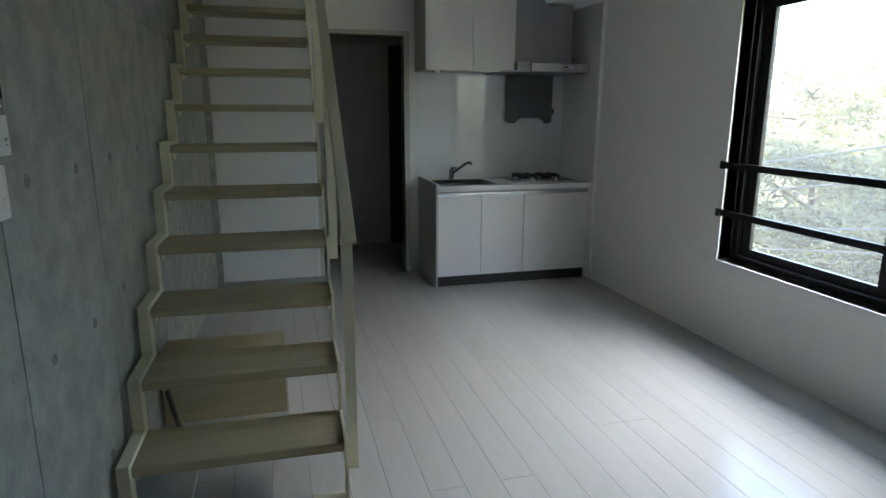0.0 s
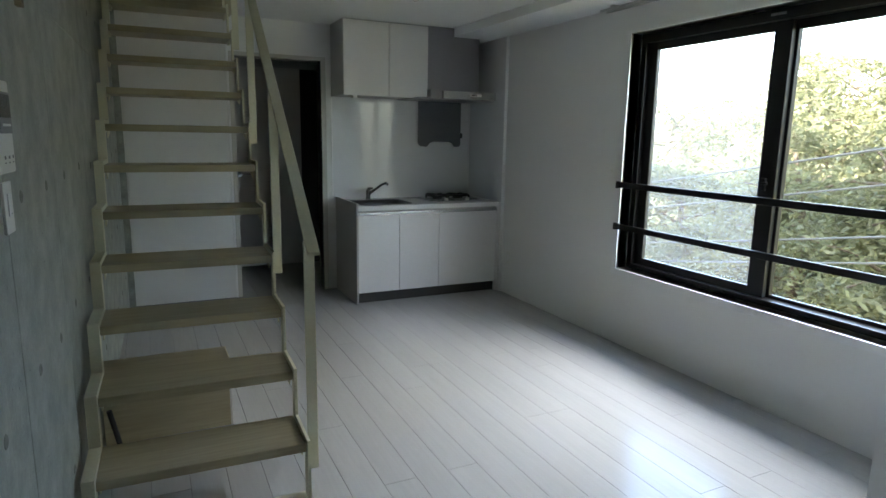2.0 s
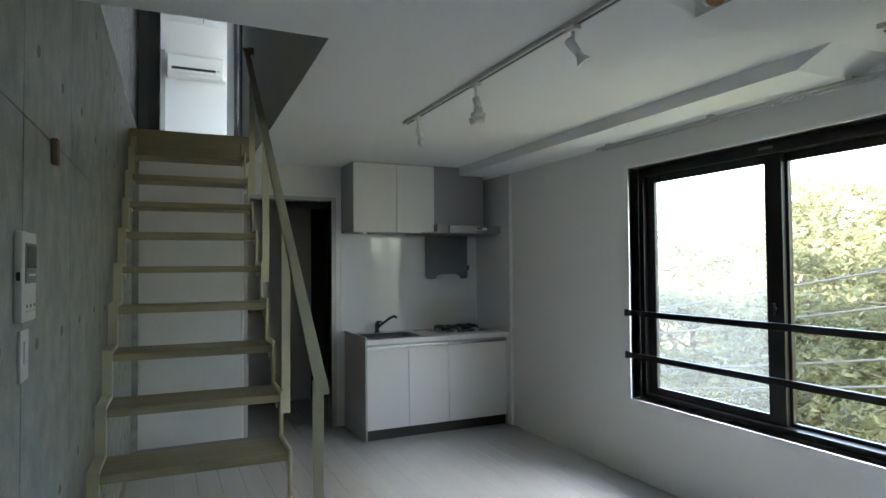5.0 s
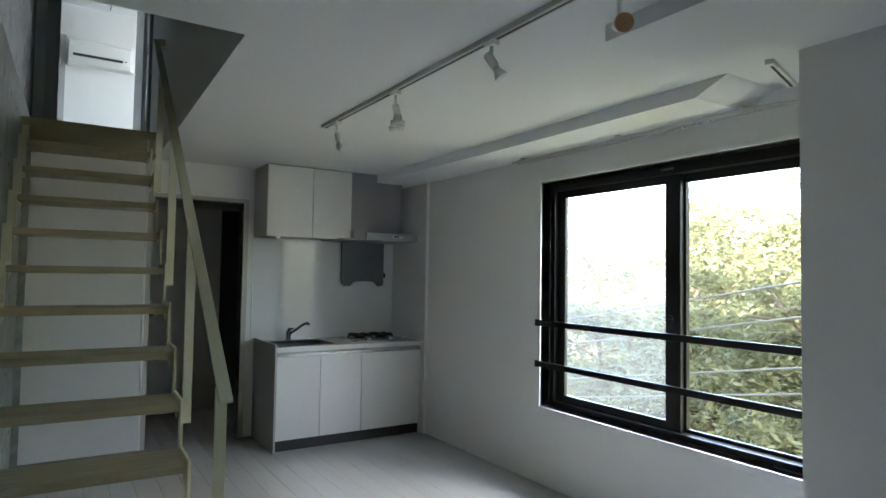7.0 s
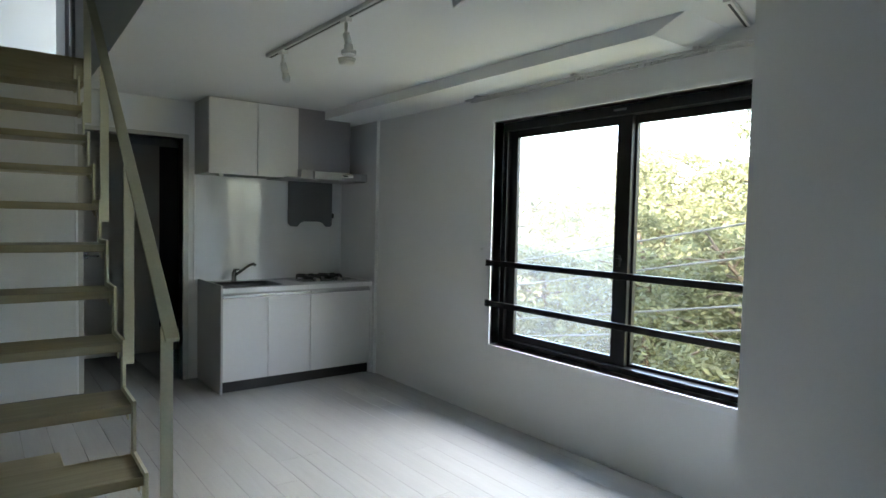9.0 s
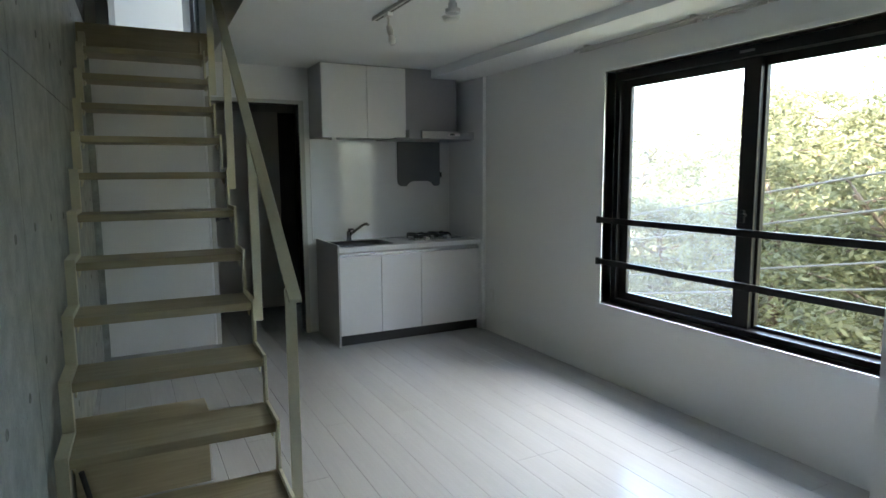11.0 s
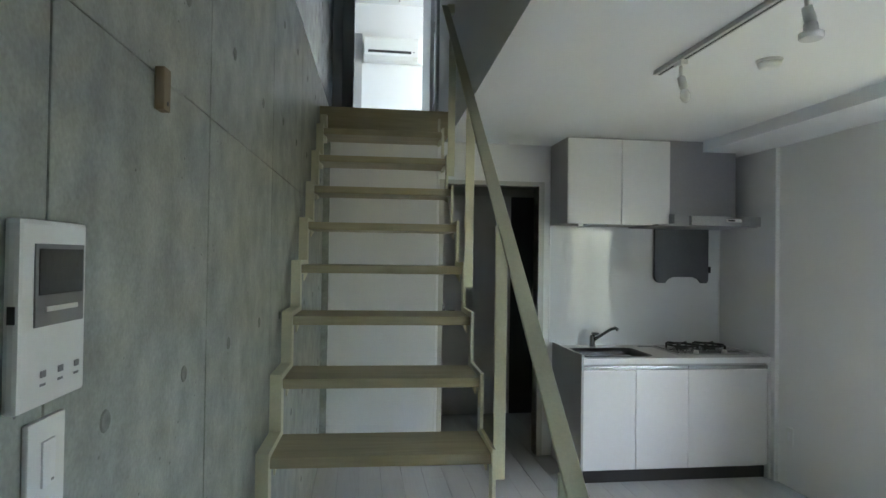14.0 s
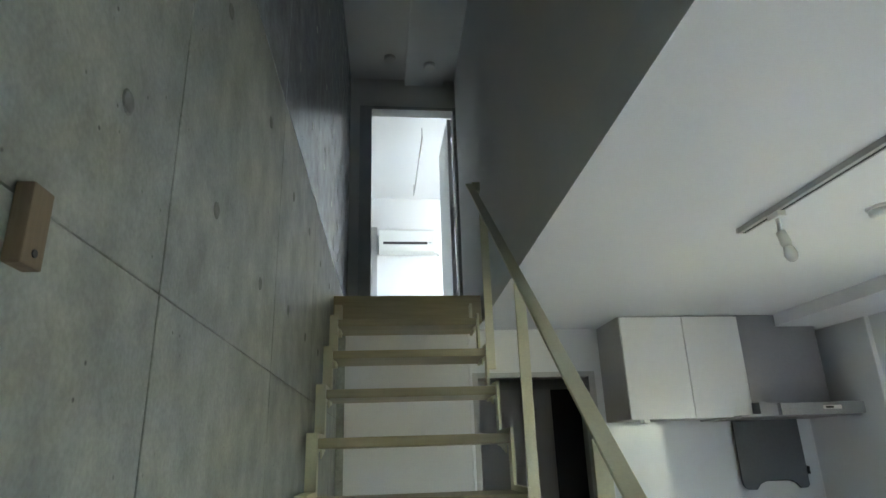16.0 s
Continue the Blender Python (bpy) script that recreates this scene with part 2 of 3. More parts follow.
def tube(bm, pts, radii, seg=12):
    """Round bar through points, with a radius at each."""
    pts = [Vector(p) for p in pts]
    rings = []
    for i, p in enumerate(pts):
        d = (pts[min(i + 1, len(pts) - 1)] - pts[max(i - 1, 0)]).normalized()
        u = d.orthogonal().normalized()
        if abs(d.z) < 0.9:
            u = d.cross(Vector((0, 0, 1))).normalized()
        else:
            u = (Vector((1, 0, 0)) - d * d.x).normalized()
        w = d.cross(u)
        r = radii[i] if isinstance(radii, (list, tuple)) else radii
        rings.append([bm.verts.new(p + (u * math.cos(2 * math.pi * k / seg) + w * math.sin(2 * math.pi * k / seg)) * r) for k in range(seg)])
    for a, b in zip(rings, rings[1:]):
        for k in range(seg):
            f = bm.faces.new((a[k], a[(k + 1) % seg], b[(k + 1) % seg], b[k]))
            f.smooth = True
    bm.faces.new(rings[0][::-1])
    bm.faces.new(rings[-1])
    return bm


def tubes(pts, radii, seg=12):
    return tube(bmesh.new(), pts, radii, seg)


def mesh_of(name, bm, mat):
    bmesh.ops.recalc_face_normals(bm, faces=bm.faces)
    me = bpy.data.meshes.new(name)
    bm.to_mesh(me)
    bm.free()
    me.materials.append(mat)
    return me


def part(name, bm, mat, parent, label=""):
    ob = new(name, mesh_of(name, bm, mat))
    ob.parent = parent
    return tagged(ob, label)


def thing(name, label, category, group="", at=(0, 0, 0)):
    ob = new(name)
    ob.empty_display_size = 0.05
    ob.location = at
    return tagged(ob, label, category, group)


def solid(name, bm, mat, label, category, kind="", group=""):
    return tagged(new(name, mesh_of(name, bm, mat)), label, category, group, kind)


def shell(name, pairs, mat, label, category="wall"):
    return solid(name, boxes(*pairs), mat, label, category, "structure")


# ---- the plan, in metres ----
XR, YB, H = 3.235, 5.70, 2.44          # window wall, kitchen wall, ceiling
WX, WY0 = 0.845, 2.50                  # corner of the stair opening in the ceiling
WXF = 0.954                            # its far end, by the upper doorway
UP, UH = 2.58, 4.88                    # upper floor, upper ceiling
DY = 6.40                              # wall with the upper doorway
NX, NY = 2.79, 1.345                    # corner of the near wall block
Y0 = -1.6                              # wall behind the walker
CX = -0.065                            # face of the concrete wall
WZ0, WZ1, WYA, WYB = 0.555, 2.175, 1.45, 3.41   # window opening

# the concrete wall, with all that is fixed to it, stands a little out of square
SKEW = Matrix.Translation((0, 2.9, 0)) @ Matrix.Rotation(radians(-1.43), 4, "Z") @ Matrix.Translation((0, -2.9, 0))


def skewed(ob):
    ob.matrix_basis = SKEW @ ob.matrix_basis
    return ob


# ---- large structure ----
floor = shell("floor", [((-0.3, Y0 - 0.15, -0.25), (XR + 0.2, 7.2, -0.012))], GAP, "white-washed wooden board floor", "floor")
wall_w = shell("wall_west", [((CX - 0.2, Y0 - 0.15, -0.012), (CX - 0.012, 9.4, 5.4))], GROOVE, "bare grey concrete wall with formwork joints and tie holes", "wall")
shell("wall_east", [((XR, NY - 0.3, 0), (XR + 0.185, WYA, H)), ((XR, WYB, 0), (XR + 0.185, YB + 0.12, H)),
                    ((XR, WYA, 0), (XR + 0.185, WYB, WZ0)), ((XR, WYA, WZ1), (XR + 0.185, WYB, H))], PAPER, "white papered wall with a wide window", "wall")
shell("wall_near_block", [((NX, Y0, 0), (XR + 0.185, NY, H))], PAPER, "white papered wall corner beside the window", "wall")
shell("wall_behind", [((-0.3, Y0 - 0.15, 0), (XR + 0.185, Y0, H))], PAPER, "plain white wall closing the room", "wall")
OX0, OX1, OZ = 0.92, 1.675, 2.115
shell("wall_north", [((CX, YB, 0), (OX0, YB + 0.12, H)), ((OX0, YB, OZ), (OX1, YB + 0.12, H)), ((OX1, YB, 0), (XR, YB + 0.12, H))], PAPER, "white wall with a dark doorway beside the kitchen", "wall")
solid("ceiling", prism([(-0.3, Y0 - 0.15), (XR + 0.185, Y0 - 0.15), (XR + 0.185, 7.2), (WXF, 7.2), (WXF, DY), (WX, WY0), (-0.3, WY0)], "z", H, H + 0.16), CEIL, "white papered ceiling with a stair opening", "ceiling", "structure")
solid("ceiling_soffit", prism([(1.68, H), (1.85, 2.365), (YB, 2.365), (YB, H)], "x", 2.82, XR), CEIL, "shallow white boxed soffit along the window wall", "soffit", "structure")
shell("ceiling_soffit_near", [((1.95, Y0, 2.375), (2.40, 1.62, H))], CEIL, "shallow white boxed soffit near the entrance", "soffit")
# dark vestibule behind the doorway; the grey of its walls stands in for shade
shell("wall_vestibule", [((OX0 - 0.25, 7.05, 0), (2.15, 7.15, H)), ((OX0 - 0.30, YB + 0.12, 0), (OX0 - 0.20, 7.15, H)), ((2.05, YB + 0.12, 0), (2.15, 7.05, H))], SIDE, "vestibule wall, coloured grey to stand in for its shade", "wall")
# stair well and upper floor
solid("wall_well", prism([(WX, WY0), (WX, WY0 - 0.1), (WX + 0.1, WY0 - 0.1), (WXF + 0.1, DY), (WXF, DY)], "z", H + 0.16, UH), PAPER, "white papered wall of the stair well", "wall", "structure")
shell("wall_well_end", [((-0.2, WY0 - 0.1, H + 0.16), (WX, WY0, UH))], PAPER, "white wall closing the stair well")
shell("landing_floor", [((CX + 0.05, 5.30, UP - 0.17), (WX + 0.055, 6.2, UP)), ((CX + 0.05, 6.2, UP - 0.17), (3.4, 9.4, UP - 0.001))], ASH, "pale wooden upper landing with a deep front board", "floor")
shell("ceiling_upper", [((CX - 0.012, WY0 - 0.1, UH), (3.5, 9.5, UH + 0.15)), ((0.50, 4.2, UH - 0.06), (WX, DY, UH))], CEIL, "white upper ceiling with a shallow drop", "ceiling")
UX0, UX1, UZ = 0.195, 0.938, 4.575
shell("wall_upper_door", [((CX, DY, UP), (UX0, DY + 0.1, UH)), ((UX1, DY, UP), (3.4, DY + 0.1, UH)), ((UX0, DY, UZ), (UX1, DY + 0.1, UH))], PAPER, "white wall round the upper doorway", "wall")
shell("wall_upper_back", [((CX - 0.012, 9.1, UP), (3.4, 9.3, UH))], PAPER, "white back wall of the upper room", "wall")
shell("wall_upper_east", [((3.2, DY + 0.1, UP), (3.4, 6.9, UH)), ((3.2, 8.8, UP), (3.4, 9.1, UH)), ((3.2, 6.9, UP), (3.4, 8.8, UP + 0.5)), ((3.2, 6.9, UP + 2.1), (3.4, 8.8, UH))], PAPER, "white wall of the upper room with a window", "wall")
# unseen wall and roof, added only to shade the window from the sun
shell("wall_sun_block", [((XR, Y0 - 0.15, H + 0.16), (XR + 0.19, 6.25, 5.4)), ((CX - 0.012, Y0 - 0.15, H + 0.16), (XR, Y0, 5.4))], RENDERED, "unseen outer wall above, added to keep the sun off the window", "wall")
shell("roof", [((-0.4, Y0 - 0.15, 5.4), (XR + 0.3, 9.5, 5.6))], RENDERED, "unseen flat roof, added to keep the sun off the window", "roof")


def concrete_panels():
    """Formwork panels: proud of the joints, with tie-hole dimples."""
    ys = [Y0, -0.85, 0.05, 0.93, 1.835, 2.56, 3.45, 4.33, 5.23, 6.13, 7.03, 7.93, 8.83, 9.4]
    zs = [0.0, 1.88, 2.77, 4.57, 5.4]
    hole = bmesh.new()
    seg = 14
    rings = [(0.0180, 0.0), (0.0150, 0.0022), (0.012, 0.0006), (0.0, 0.0004)]
    prev = None
    for r, d in rings:
        ring = [hole.verts.new((d, r * math.cos(2 * math.pi * k / seg), r * math.sin(2 * math.pi * k / seg))) for k in range(seg)] if r else [hole.verts.new((d, 0, 0))]
        if prev:
            for k in range(seg):
                if r:
                    hole.faces.new((prev[k], prev[(k + 1) % seg], ring[(k + 1) % seg], ring[k])).smooth = True
                else:
                    hole.faces.new((prev[k], prev[(k + 1) % seg], ring[0])).smooth = True
        prev = ring
    hole_mesh = mesh_of("tie_hole", hole, PLUG)
    g, gz = 0.0023, 0.0009
    for i in range(len(ys) - 1):
        for j in range(len(zs) - 1):
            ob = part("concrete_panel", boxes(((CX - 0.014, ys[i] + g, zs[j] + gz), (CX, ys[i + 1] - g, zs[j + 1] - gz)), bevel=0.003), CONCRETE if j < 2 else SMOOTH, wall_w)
            w = ys[i + 1] - ys[i]
            for fy in (0.25, 0.75):
                for fz in ((0.3, 0.8, 1.3) if zs[j + 1] - zs[j] > 1 else (0.22, 0.67)):
                    h = new("tie_hole", hole_mesh)
                    h.parent = wall_w
                    h.location = (CX + 0.0004, ys[i] + w * fy + random.uniform(-0.02, 0.02), zs[j] + fz + random.uniform(-0.02, 0.02))


concrete_panels()
skewed(wall_w)

# ---- window ----
def window_east():
    w = tagged(thing("window_1", "black aluminium sliding window with two safety bars and white trim", "window"), kind="structure")
    t = 0.045
    part("window_trim", boxes(((XR - 0.014, WYA, WZ0 - 0.042), (XR + 0.085, WYB + t, WZ0)), ((XR - 0.012, WYA, WZ1), (XR + 0.085, WYB + t, WZ1 + 0.025)),
                              ((XR - 0.012, WYB, WZ0), (XR + 0.085, WYB + t, WZ1)), bevel=0.002), TRIM, w, "white window trim")
    f = 0.05
    part("window_frame", boxes(((XR + 0.085, WYA, WZ0), (XR + 0.2, WYB, WZ0 + 0.035)), ((XR + 0.085, WYA, WZ1 - 0.06), (XR + 0.2, WYB, WZ1)),
                               ((XR + 0.086, WYB - 0.05, WZ0), (XR + 0.199, WYB, WZ1)), ((XR + 0.086, WYA, WZ0), (XR + 0.199, WYA + 0.05, WZ1)), bevel=0.003), BLACK, w)
    mid = 2.345
    for y0, y1, x, mat, lab in ((mid - 0.02, WYB - 0.05, XR + 0.12, HAZY, "dusty pane"), (WYA + 0.05, mid + 0.035, XR + 0.155, CLEAR, "clear pane")):
        z0, z1 = WZ0 + 0.035, WZ1 - 0.06
        s = part("sash", boxes(((x, y0, z0), (x + 0.03, y0 + (0.105 if mat is HAZY else 0.07), z1)), ((x, y1 - 0.07, z0), (x + 0.03, y1, z1)),
                               ((x + 0.001, y0 + 0.07, z0), (x + 0.029, y1 - 0.07, z0 + (0.05 if mat is HAZY else 0.02))), ((x + 0.001, y0 + 0.07, z1 - 0.05), (x + 0.029, y1 - 0.07, z1)), bevel=0.002), BLACK, w)
        g = part("pane", boxes(((x + 0.012, y0 + 0.065, z0 + 0.015), (x + 0.017, y1 - 0.065, z1 - 0.045))), mat, s, lab)
        g.visible_shadow = False
    part("latch", boxes(((XR + 0.10, mid + 0.03, 1.20), (XR + 0.12, mid + 0.054, 1.27)), ((XR + 0.085, mid + 0.01, 1.235), (XR + 0.105, mid + 0.045, 1.25)), bevel=0.003), BLACK, w)
    part("label_strip", boxes(((XR + 0.081, mid - 0.0, WZ1 - 0.035), (XR + 0.085, mid + 0.09, WZ1 - 0.022))), GREYP, w, "small pale label strip")
    for z in (0.86, 1.155):
        b = part("safety_bar", boxes(((XR - 0.03, WYA - 0.02, z - 0.02), (XR - 0.012, WYB + 0.02, z + 0.02)), bevel=0.003), BLACK, w, "black safety bar")
        part("bracket", boxes(((XR - 0.034, WYB + 0.005, z - 0.024), (XR - 0.0125, WYB + 0.03, z + 0.024)), bevel=0.003), BLACK, b)


window_east()

# ---- stairs ----
N, LIFT, RISE, GOING, Y1 = 11, 0.04, 0.2095, 0.254, 2.345
SX0, SX1 = 0.004, 0.738


def staircase():
    s = thing("staircase", "open staircase with cream zigzag steel stringers and pale ash treads", "staircase")
    def zigzag(x0, x1, lab):
        a, b = [(Y1 - 0.025, 0.0)], [(Y1 + 0.035, 0.0)]
        for n in range(1, N + 1):
            y, z = Y1 + GOING * (n - 1), LIFT + RISE * n
            a += [(y - 0.025, z + 0.02), (y + GOING - 0.025, z + 0.02)]
            b += [(y + 0.035, z - 0.045), (y + GOING + 0.035, z - 0.045)]
        a.append((Y1 + GOING * N - 0.025, UP - 0.1))
        b.append((Y1 + GOING * N + 0.035, UP - 0.1))
        bm = bmesh.new()
        k = len(a)
        va = [[bm.verts.new((x, *p)) for p in a] for x in (x0, x1)]
        vb = [[bm.verts.new((x, *p)) for p in b] for x in (x0, x1)]
        for i in range(k - 1):
            for side in (0, 1):
                bm.faces.new((va[side][i], va[side][i + 1], vb[side][i + 1], vb[side][i]))
            bm.faces.new((va[0][i], va[0][i + 1], va[1][i + 1], va[1][i]))
            bm.faces.new((vb[0][i], vb[0][i + 1], vb[1][i + 1], vb[1][i]))
        for i in (0, k - 1):
            bm.faces.new((va[0][i], va[1][i], vb[1][i], vb[0][i]))
        part("stringer", bm, STEEL, s, lab)
    zigzag(SX0 - 0.046, SX0 - 0.004, "cream zigzag steel stringer")
    zigzag(SX1 + 0.004, SX1 + 0.016, "cream zigzag steel stringer")
    part("base_plate", boxes(((SX1 - 0.12, Y1 - 0.02, 0), (SX1 + 0.02, Y1 + 0.05, 0.012)), bevel=0.002), STEEL, s)
    for n in range(1, N + 1):
        y, z = Y1 + GOING * (n - 1), LIFT + RISE * n
        part("tread", boxes(((SX0 - 0.004, y, z - 0.038), (SX1 + 0.004, y + 0.275, z)), bevel=0.004), ASH, s)
        for x in (SX0, SX1 - 0.006):
            part("gusset", prism([(y + 0.05, z - 0.04), (y + 0.20, z - 0.04), (y + 0.05, z - 0.075)], "x", x, x + 0.006), STEEL, s)
    # handrail on its posts
    sl = RISE / GOING
    hx0, hx1 = SX1 + 0.02, SX1 + 0.068
    ya, za, yb, zb = Y1 - 0.03, 1.02, 5.18, 3.265
    k = (zb - za) / (yb - ya)
    rail = part("handrail", prism([(ya, za), (yb, zb), (yb, zb + 0.014), (ya, za + 0.014)], "x", hx0, hx1, 0.002), STEEL, s, "flat cream handrail")
    part("wall_bracket", boxes(((hx1 - 0.01, yb - 0.03, zb - 0.05), (WX, yb + 0.03, zb + 0.012)), bevel=0.002), STEEL, rail, "steel bracket into the wall")
    for n in (1, 4, 7, 10):
        y = Y1 + GOING * (n - 1) + 0.03
        z0 = LIFT + RISE * n - 0.10
        part("post", boxes(((SX1 + 0.0165, y - 0.006, z0 if n > 1 else 0.12), (SX1 + 0.058, y + 0.006, za + k * (y - ya))), bevel=0.0015), STEEL, s)

    skewed(s)


staircase()

# ---- kitchen ----
KR = XR - 0.018                        # face of the furred wall by the hob
KX0, KX1, KY = 1.80, KR - 0.004, 5.06
CH = 0.865


def kitchen():
    split = [KX0 + 0.018, 2.20, 2.588, KX1 - 0.02]
    p = solid("end_panel", boxes(((KX0, KY - 0.012, 0), (KX0 + 0.016, YB - 0.002, CH + 0.025)), bevel=0.001), SIDE, "grey-sided end panel of the kitchen unit", "panel")
    for i, (a, b) in enumerate(zip(split, split[1:])):
        c = thing("base_cabinet", "white kitchen base cabinet with a steel finger rail above its door", "cabinet", "kitchen base cabinets")
        # body greyer than the doors, to paint the shade in the gaps between them
        part("body", boxes(((a, KY + 0.022, 0.09), (b, YB - 0.003, CH - 0.045))), SIDE, c)
        d = part("door", boxes(((a + 0.0025, KY, 0.095), (b - 0.0025, KY + 0.02, CH - 0.085)), bevel=0.002), UNIT, c)
        part("finger_rail", boxes(((a + 0.002, KY - 0.002, CH - 0.083), (b - 0.002, KY + 0.018, CH - 0.058)), bevel=0.002), CHROME, d, "brushed steel finger rail")
        part("kick_board", boxes(((a, KY + 0.035, 0), (b, KY + 0.05, 0.088))), KICK, c, "black recessed kick board")
    solid("filler_strip", boxes(((KX1 - 0.018, KY - 0.004, 0), (KX1, YB - 0.002, CH - 0.043)), bevel=0.001), UNIT, "white filler strip beside the wall", "panel")
    # worktop with a sink cut-out
    sx0, sx1, sy0, sy1 = 1.86, 2.36, 5.13, 5.52
    top = boxes(((KX0 + 0.017, KY - 0.008, CH - 0.04), (KX1, sy0, CH)), ((KX0 + 0.017, sy1, CH - 0.04), (KX1, YB - 0.006, CH)), ((KX0 + 0.017, sy0, CH - 0.04), (sx0, sy1, CH)), ((sx1, sy0, CH - 0.04), (KX1, sy1, CH)))
    solid("worktop", top, TOP, "white kitchen worktop with a cut-out for the sink", "worktop")
    s = thing("sink", "stainless steel sink let into the white worktop", "sink")
    bm = bmesh.new()
    def rr(x0, x1, y0, y1, r, z, n=5):
        out = []
        for cx, cy, a0 in ((x1 - r, y1 - r, 0), (x0 + r, y1 - r, 90), (x0 + r, y0 + r, 180), (x1 - r, y0 + r, 270)):
            for i in range(n):
                a = radians(a0 + 90 * i / (n - 1))
                out.append(bm.verts.new((cx + r * math.cos(a), cy + r * math.sin(a), z)))
        return out
    loops = [rr(sx0 - 0.012, sx1 + 0.012, sy0 - 0.012, sy1 + 0.012, 0.06, CH + 0.002), rr(sx0 - 0.01, sx1 + 0.01, sy0 - 0.01, sy1 + 0.01, 0.058, CH + 0.004),
             rr(sx0 + 0.008, sx1 - 0.008, sy0 + 0.008, sy1 - 0.008, 0.055, CH + 0.003), rr(sx0 + 0.02, sx1 - 0.02, sy0 + 0.02, sy1 - 0.02, 0.05, CH - 0.03),
             rr(sx0 + 0.03, sx1 - 0.03, sy0 + 0.03, sy1 - 0.03, 0.05, CH - 0.16)]
    for a, b in zip(loops, loops[1:]):
        for i in range(len(a)):
            bm.faces.new((a[i], a[(i + 1) % len(a)], b[(i + 1) % len(a)], b[i])).smooth = True
    bm.faces.new(loops[-1])
    part("basin", bm, SINK, s)
    part("drain", tubes([(2.11, 5.33, CH - 0.159), (2.11, 5.33, CH - 0.154)], 0.05, 20), CHROME, s)
    tap = thing("kitchen_tap", "chrome single-lever kitchen tap behind the sink", "tap")
    tx, ty = 2.08, 5.57
    part("base", tubes([(tx, ty, CH), (tx, ty, CH + 0.012), (tx, ty, CH + 0.014), (tx, ty, CH + 0.085), (tx, ty, CH + 0.095)], [0.027, 0.027, 0.022, 0.021, 0.012], 18), TAPM, tap)
    part("spout", tubes([(tx, ty, CH + 0.05), (tx + 0.05, ty - 0.05, CH + 0.10), (tx + 0.10, ty - 0.10, CH + 0.15), (tx + 0.13, ty - 0.13, CH + 0.165), (tx + 0.145, ty - 0.145, CH + 0.15)], [0.013, 0.012, 0.012, 0.013, 0.013], 12), TAPM, tap)
    part("lever", tubes([(tx, ty, CH + 0.093), (tx + 0.0, ty, CH + 0.104), (tx + 0.035, ty - 0.04, CH + 0.112)], [0.018, 0.014, 0.007], 10), TAPM, tap)
    # gas hob
    hob = thing("gas_hob", "two-burner gas hob with black iron grates on the worktop", "hob")
    hx, hy, hw, hd = 2.56, 5.16, 0.56, 0.42
    part("tray", boxes(((hx, hy, CH), (hx + hw, hy + hd, CH + 0.012)), ((hx + 0.02, hy + 0.10, CH + 0.012), (hx + hw - 0.02, hy + hd - 0.02, CH + 0.018)), bevel=0.003), CHROME, hob)
    for kx in (hx + 0.16, hx + 0.38):
        part("knob", tubes([(kx, hy + 0.03, CH + 0.012), (kx, hy + 0.03, CH + 0.034)], [0.02, 0.017], 16), PLASTIC, hob, "pale control knob")
        cy = hy + 0.235
        bur = part("burner", tubes([(kx, cy, CH + 0.018), (kx, cy, CH + 0.032), (kx, cy, CH + 0.034)], [0.05, 0.045, 0.03], 20), IRON, hob)
        g = bmesh.new()
        for a in range(4):
            c, s2 = math.cos(a * math.pi / 2 + 0.785), math.sin(a * math.pi / 2 + 0.785)
            tube(g, [(kx + 0.035 * c, cy + 0.035 * s2, CH + 0.052), (kx + 0.105 * c, cy + 0.105 * s2, CH + 0.052), (kx + 0.115 * c, cy + 0.115 * s2, CH + 0.045), (kx + 0.115 * c, cy + 0.115 * s2, CH + 0.018)], 0.0085, 8)
        ring = [(kx + 0.10 * math.cos(2 * math.pi * i / 24), cy + 0.10 * math.sin(2 * math.pi * i / 24), CH + 0.042) for i in range(25)]
        tube(g, ring, 0.0085, 8)
        part("grate", g, IRON, hob, "black iron pan support")
    solid("hob_slot", boxes(((2.46, 5.585, CH), (2.72, 5.60, CH + 0.006)), bevel=0.002), SHIELD, "dark steel strip lying on the worktop behind the hob", "strip")
    shell("wall_furring", [((KR, KY - 0.058, 0), (XR - 0.0005, YB - 0.0005, 2.364))], PAPER, "shallow white furred wall beside the hob")
    # splash panels
    sp = thing("splashback", "glossy white kitchen splashback behind the sink", "splashback")
    part("panel", boxes(((KX0 - 0.02, YB - 0.005, CH - 0.01), (KR - 0.012, YB - 0.0005, 1.83)), bevel=0.001), PANEL, sp)
    part("edge_trim", boxes(((KX0 - 0.034, YB - 0.008, CH - 0.01), (KX0 - 0.0205, YB - 0.0005, 1.83)), bevel=0.001), TRIM, sp, "thin white edge strip")
    part("corner_bead", boxes(((KR - 0.012, YB - 0.012, CH + 0.001), (KR - 0.0065, YB - 0.0055, 1.83)), bevel=0.001), TRIM, sp, "thin corner bead")
    ss = thing("side_splash_panel", "glossy white side panel by the hob", "splashback")
    part("panel", boxes(((KR - 0.006, KY - 0.05, CH + 0.001), (KR - 0.0005, YB - 0.0055, 2.36)), bevel=0.001), PANEL, ss)
    part("base_seal", boxes(((KR - 0.011, KY, CH + 0.0005), (KR - 0.0062, YB - 0.014, CH + 0.006))), TRIM, ss, "thin white seal strip")
    solid("corner_trim", boxes(((KR - 0.012, KY - 0.058, 0), (KR - 0.0006, KY - 0.0505, 2.364)), bevel=0.001), TRIM, "thin white trim at the panel edge", "trim")
    # wall cabinets
    ux, uy = [1.770, 2.180, 2.555], 5.280
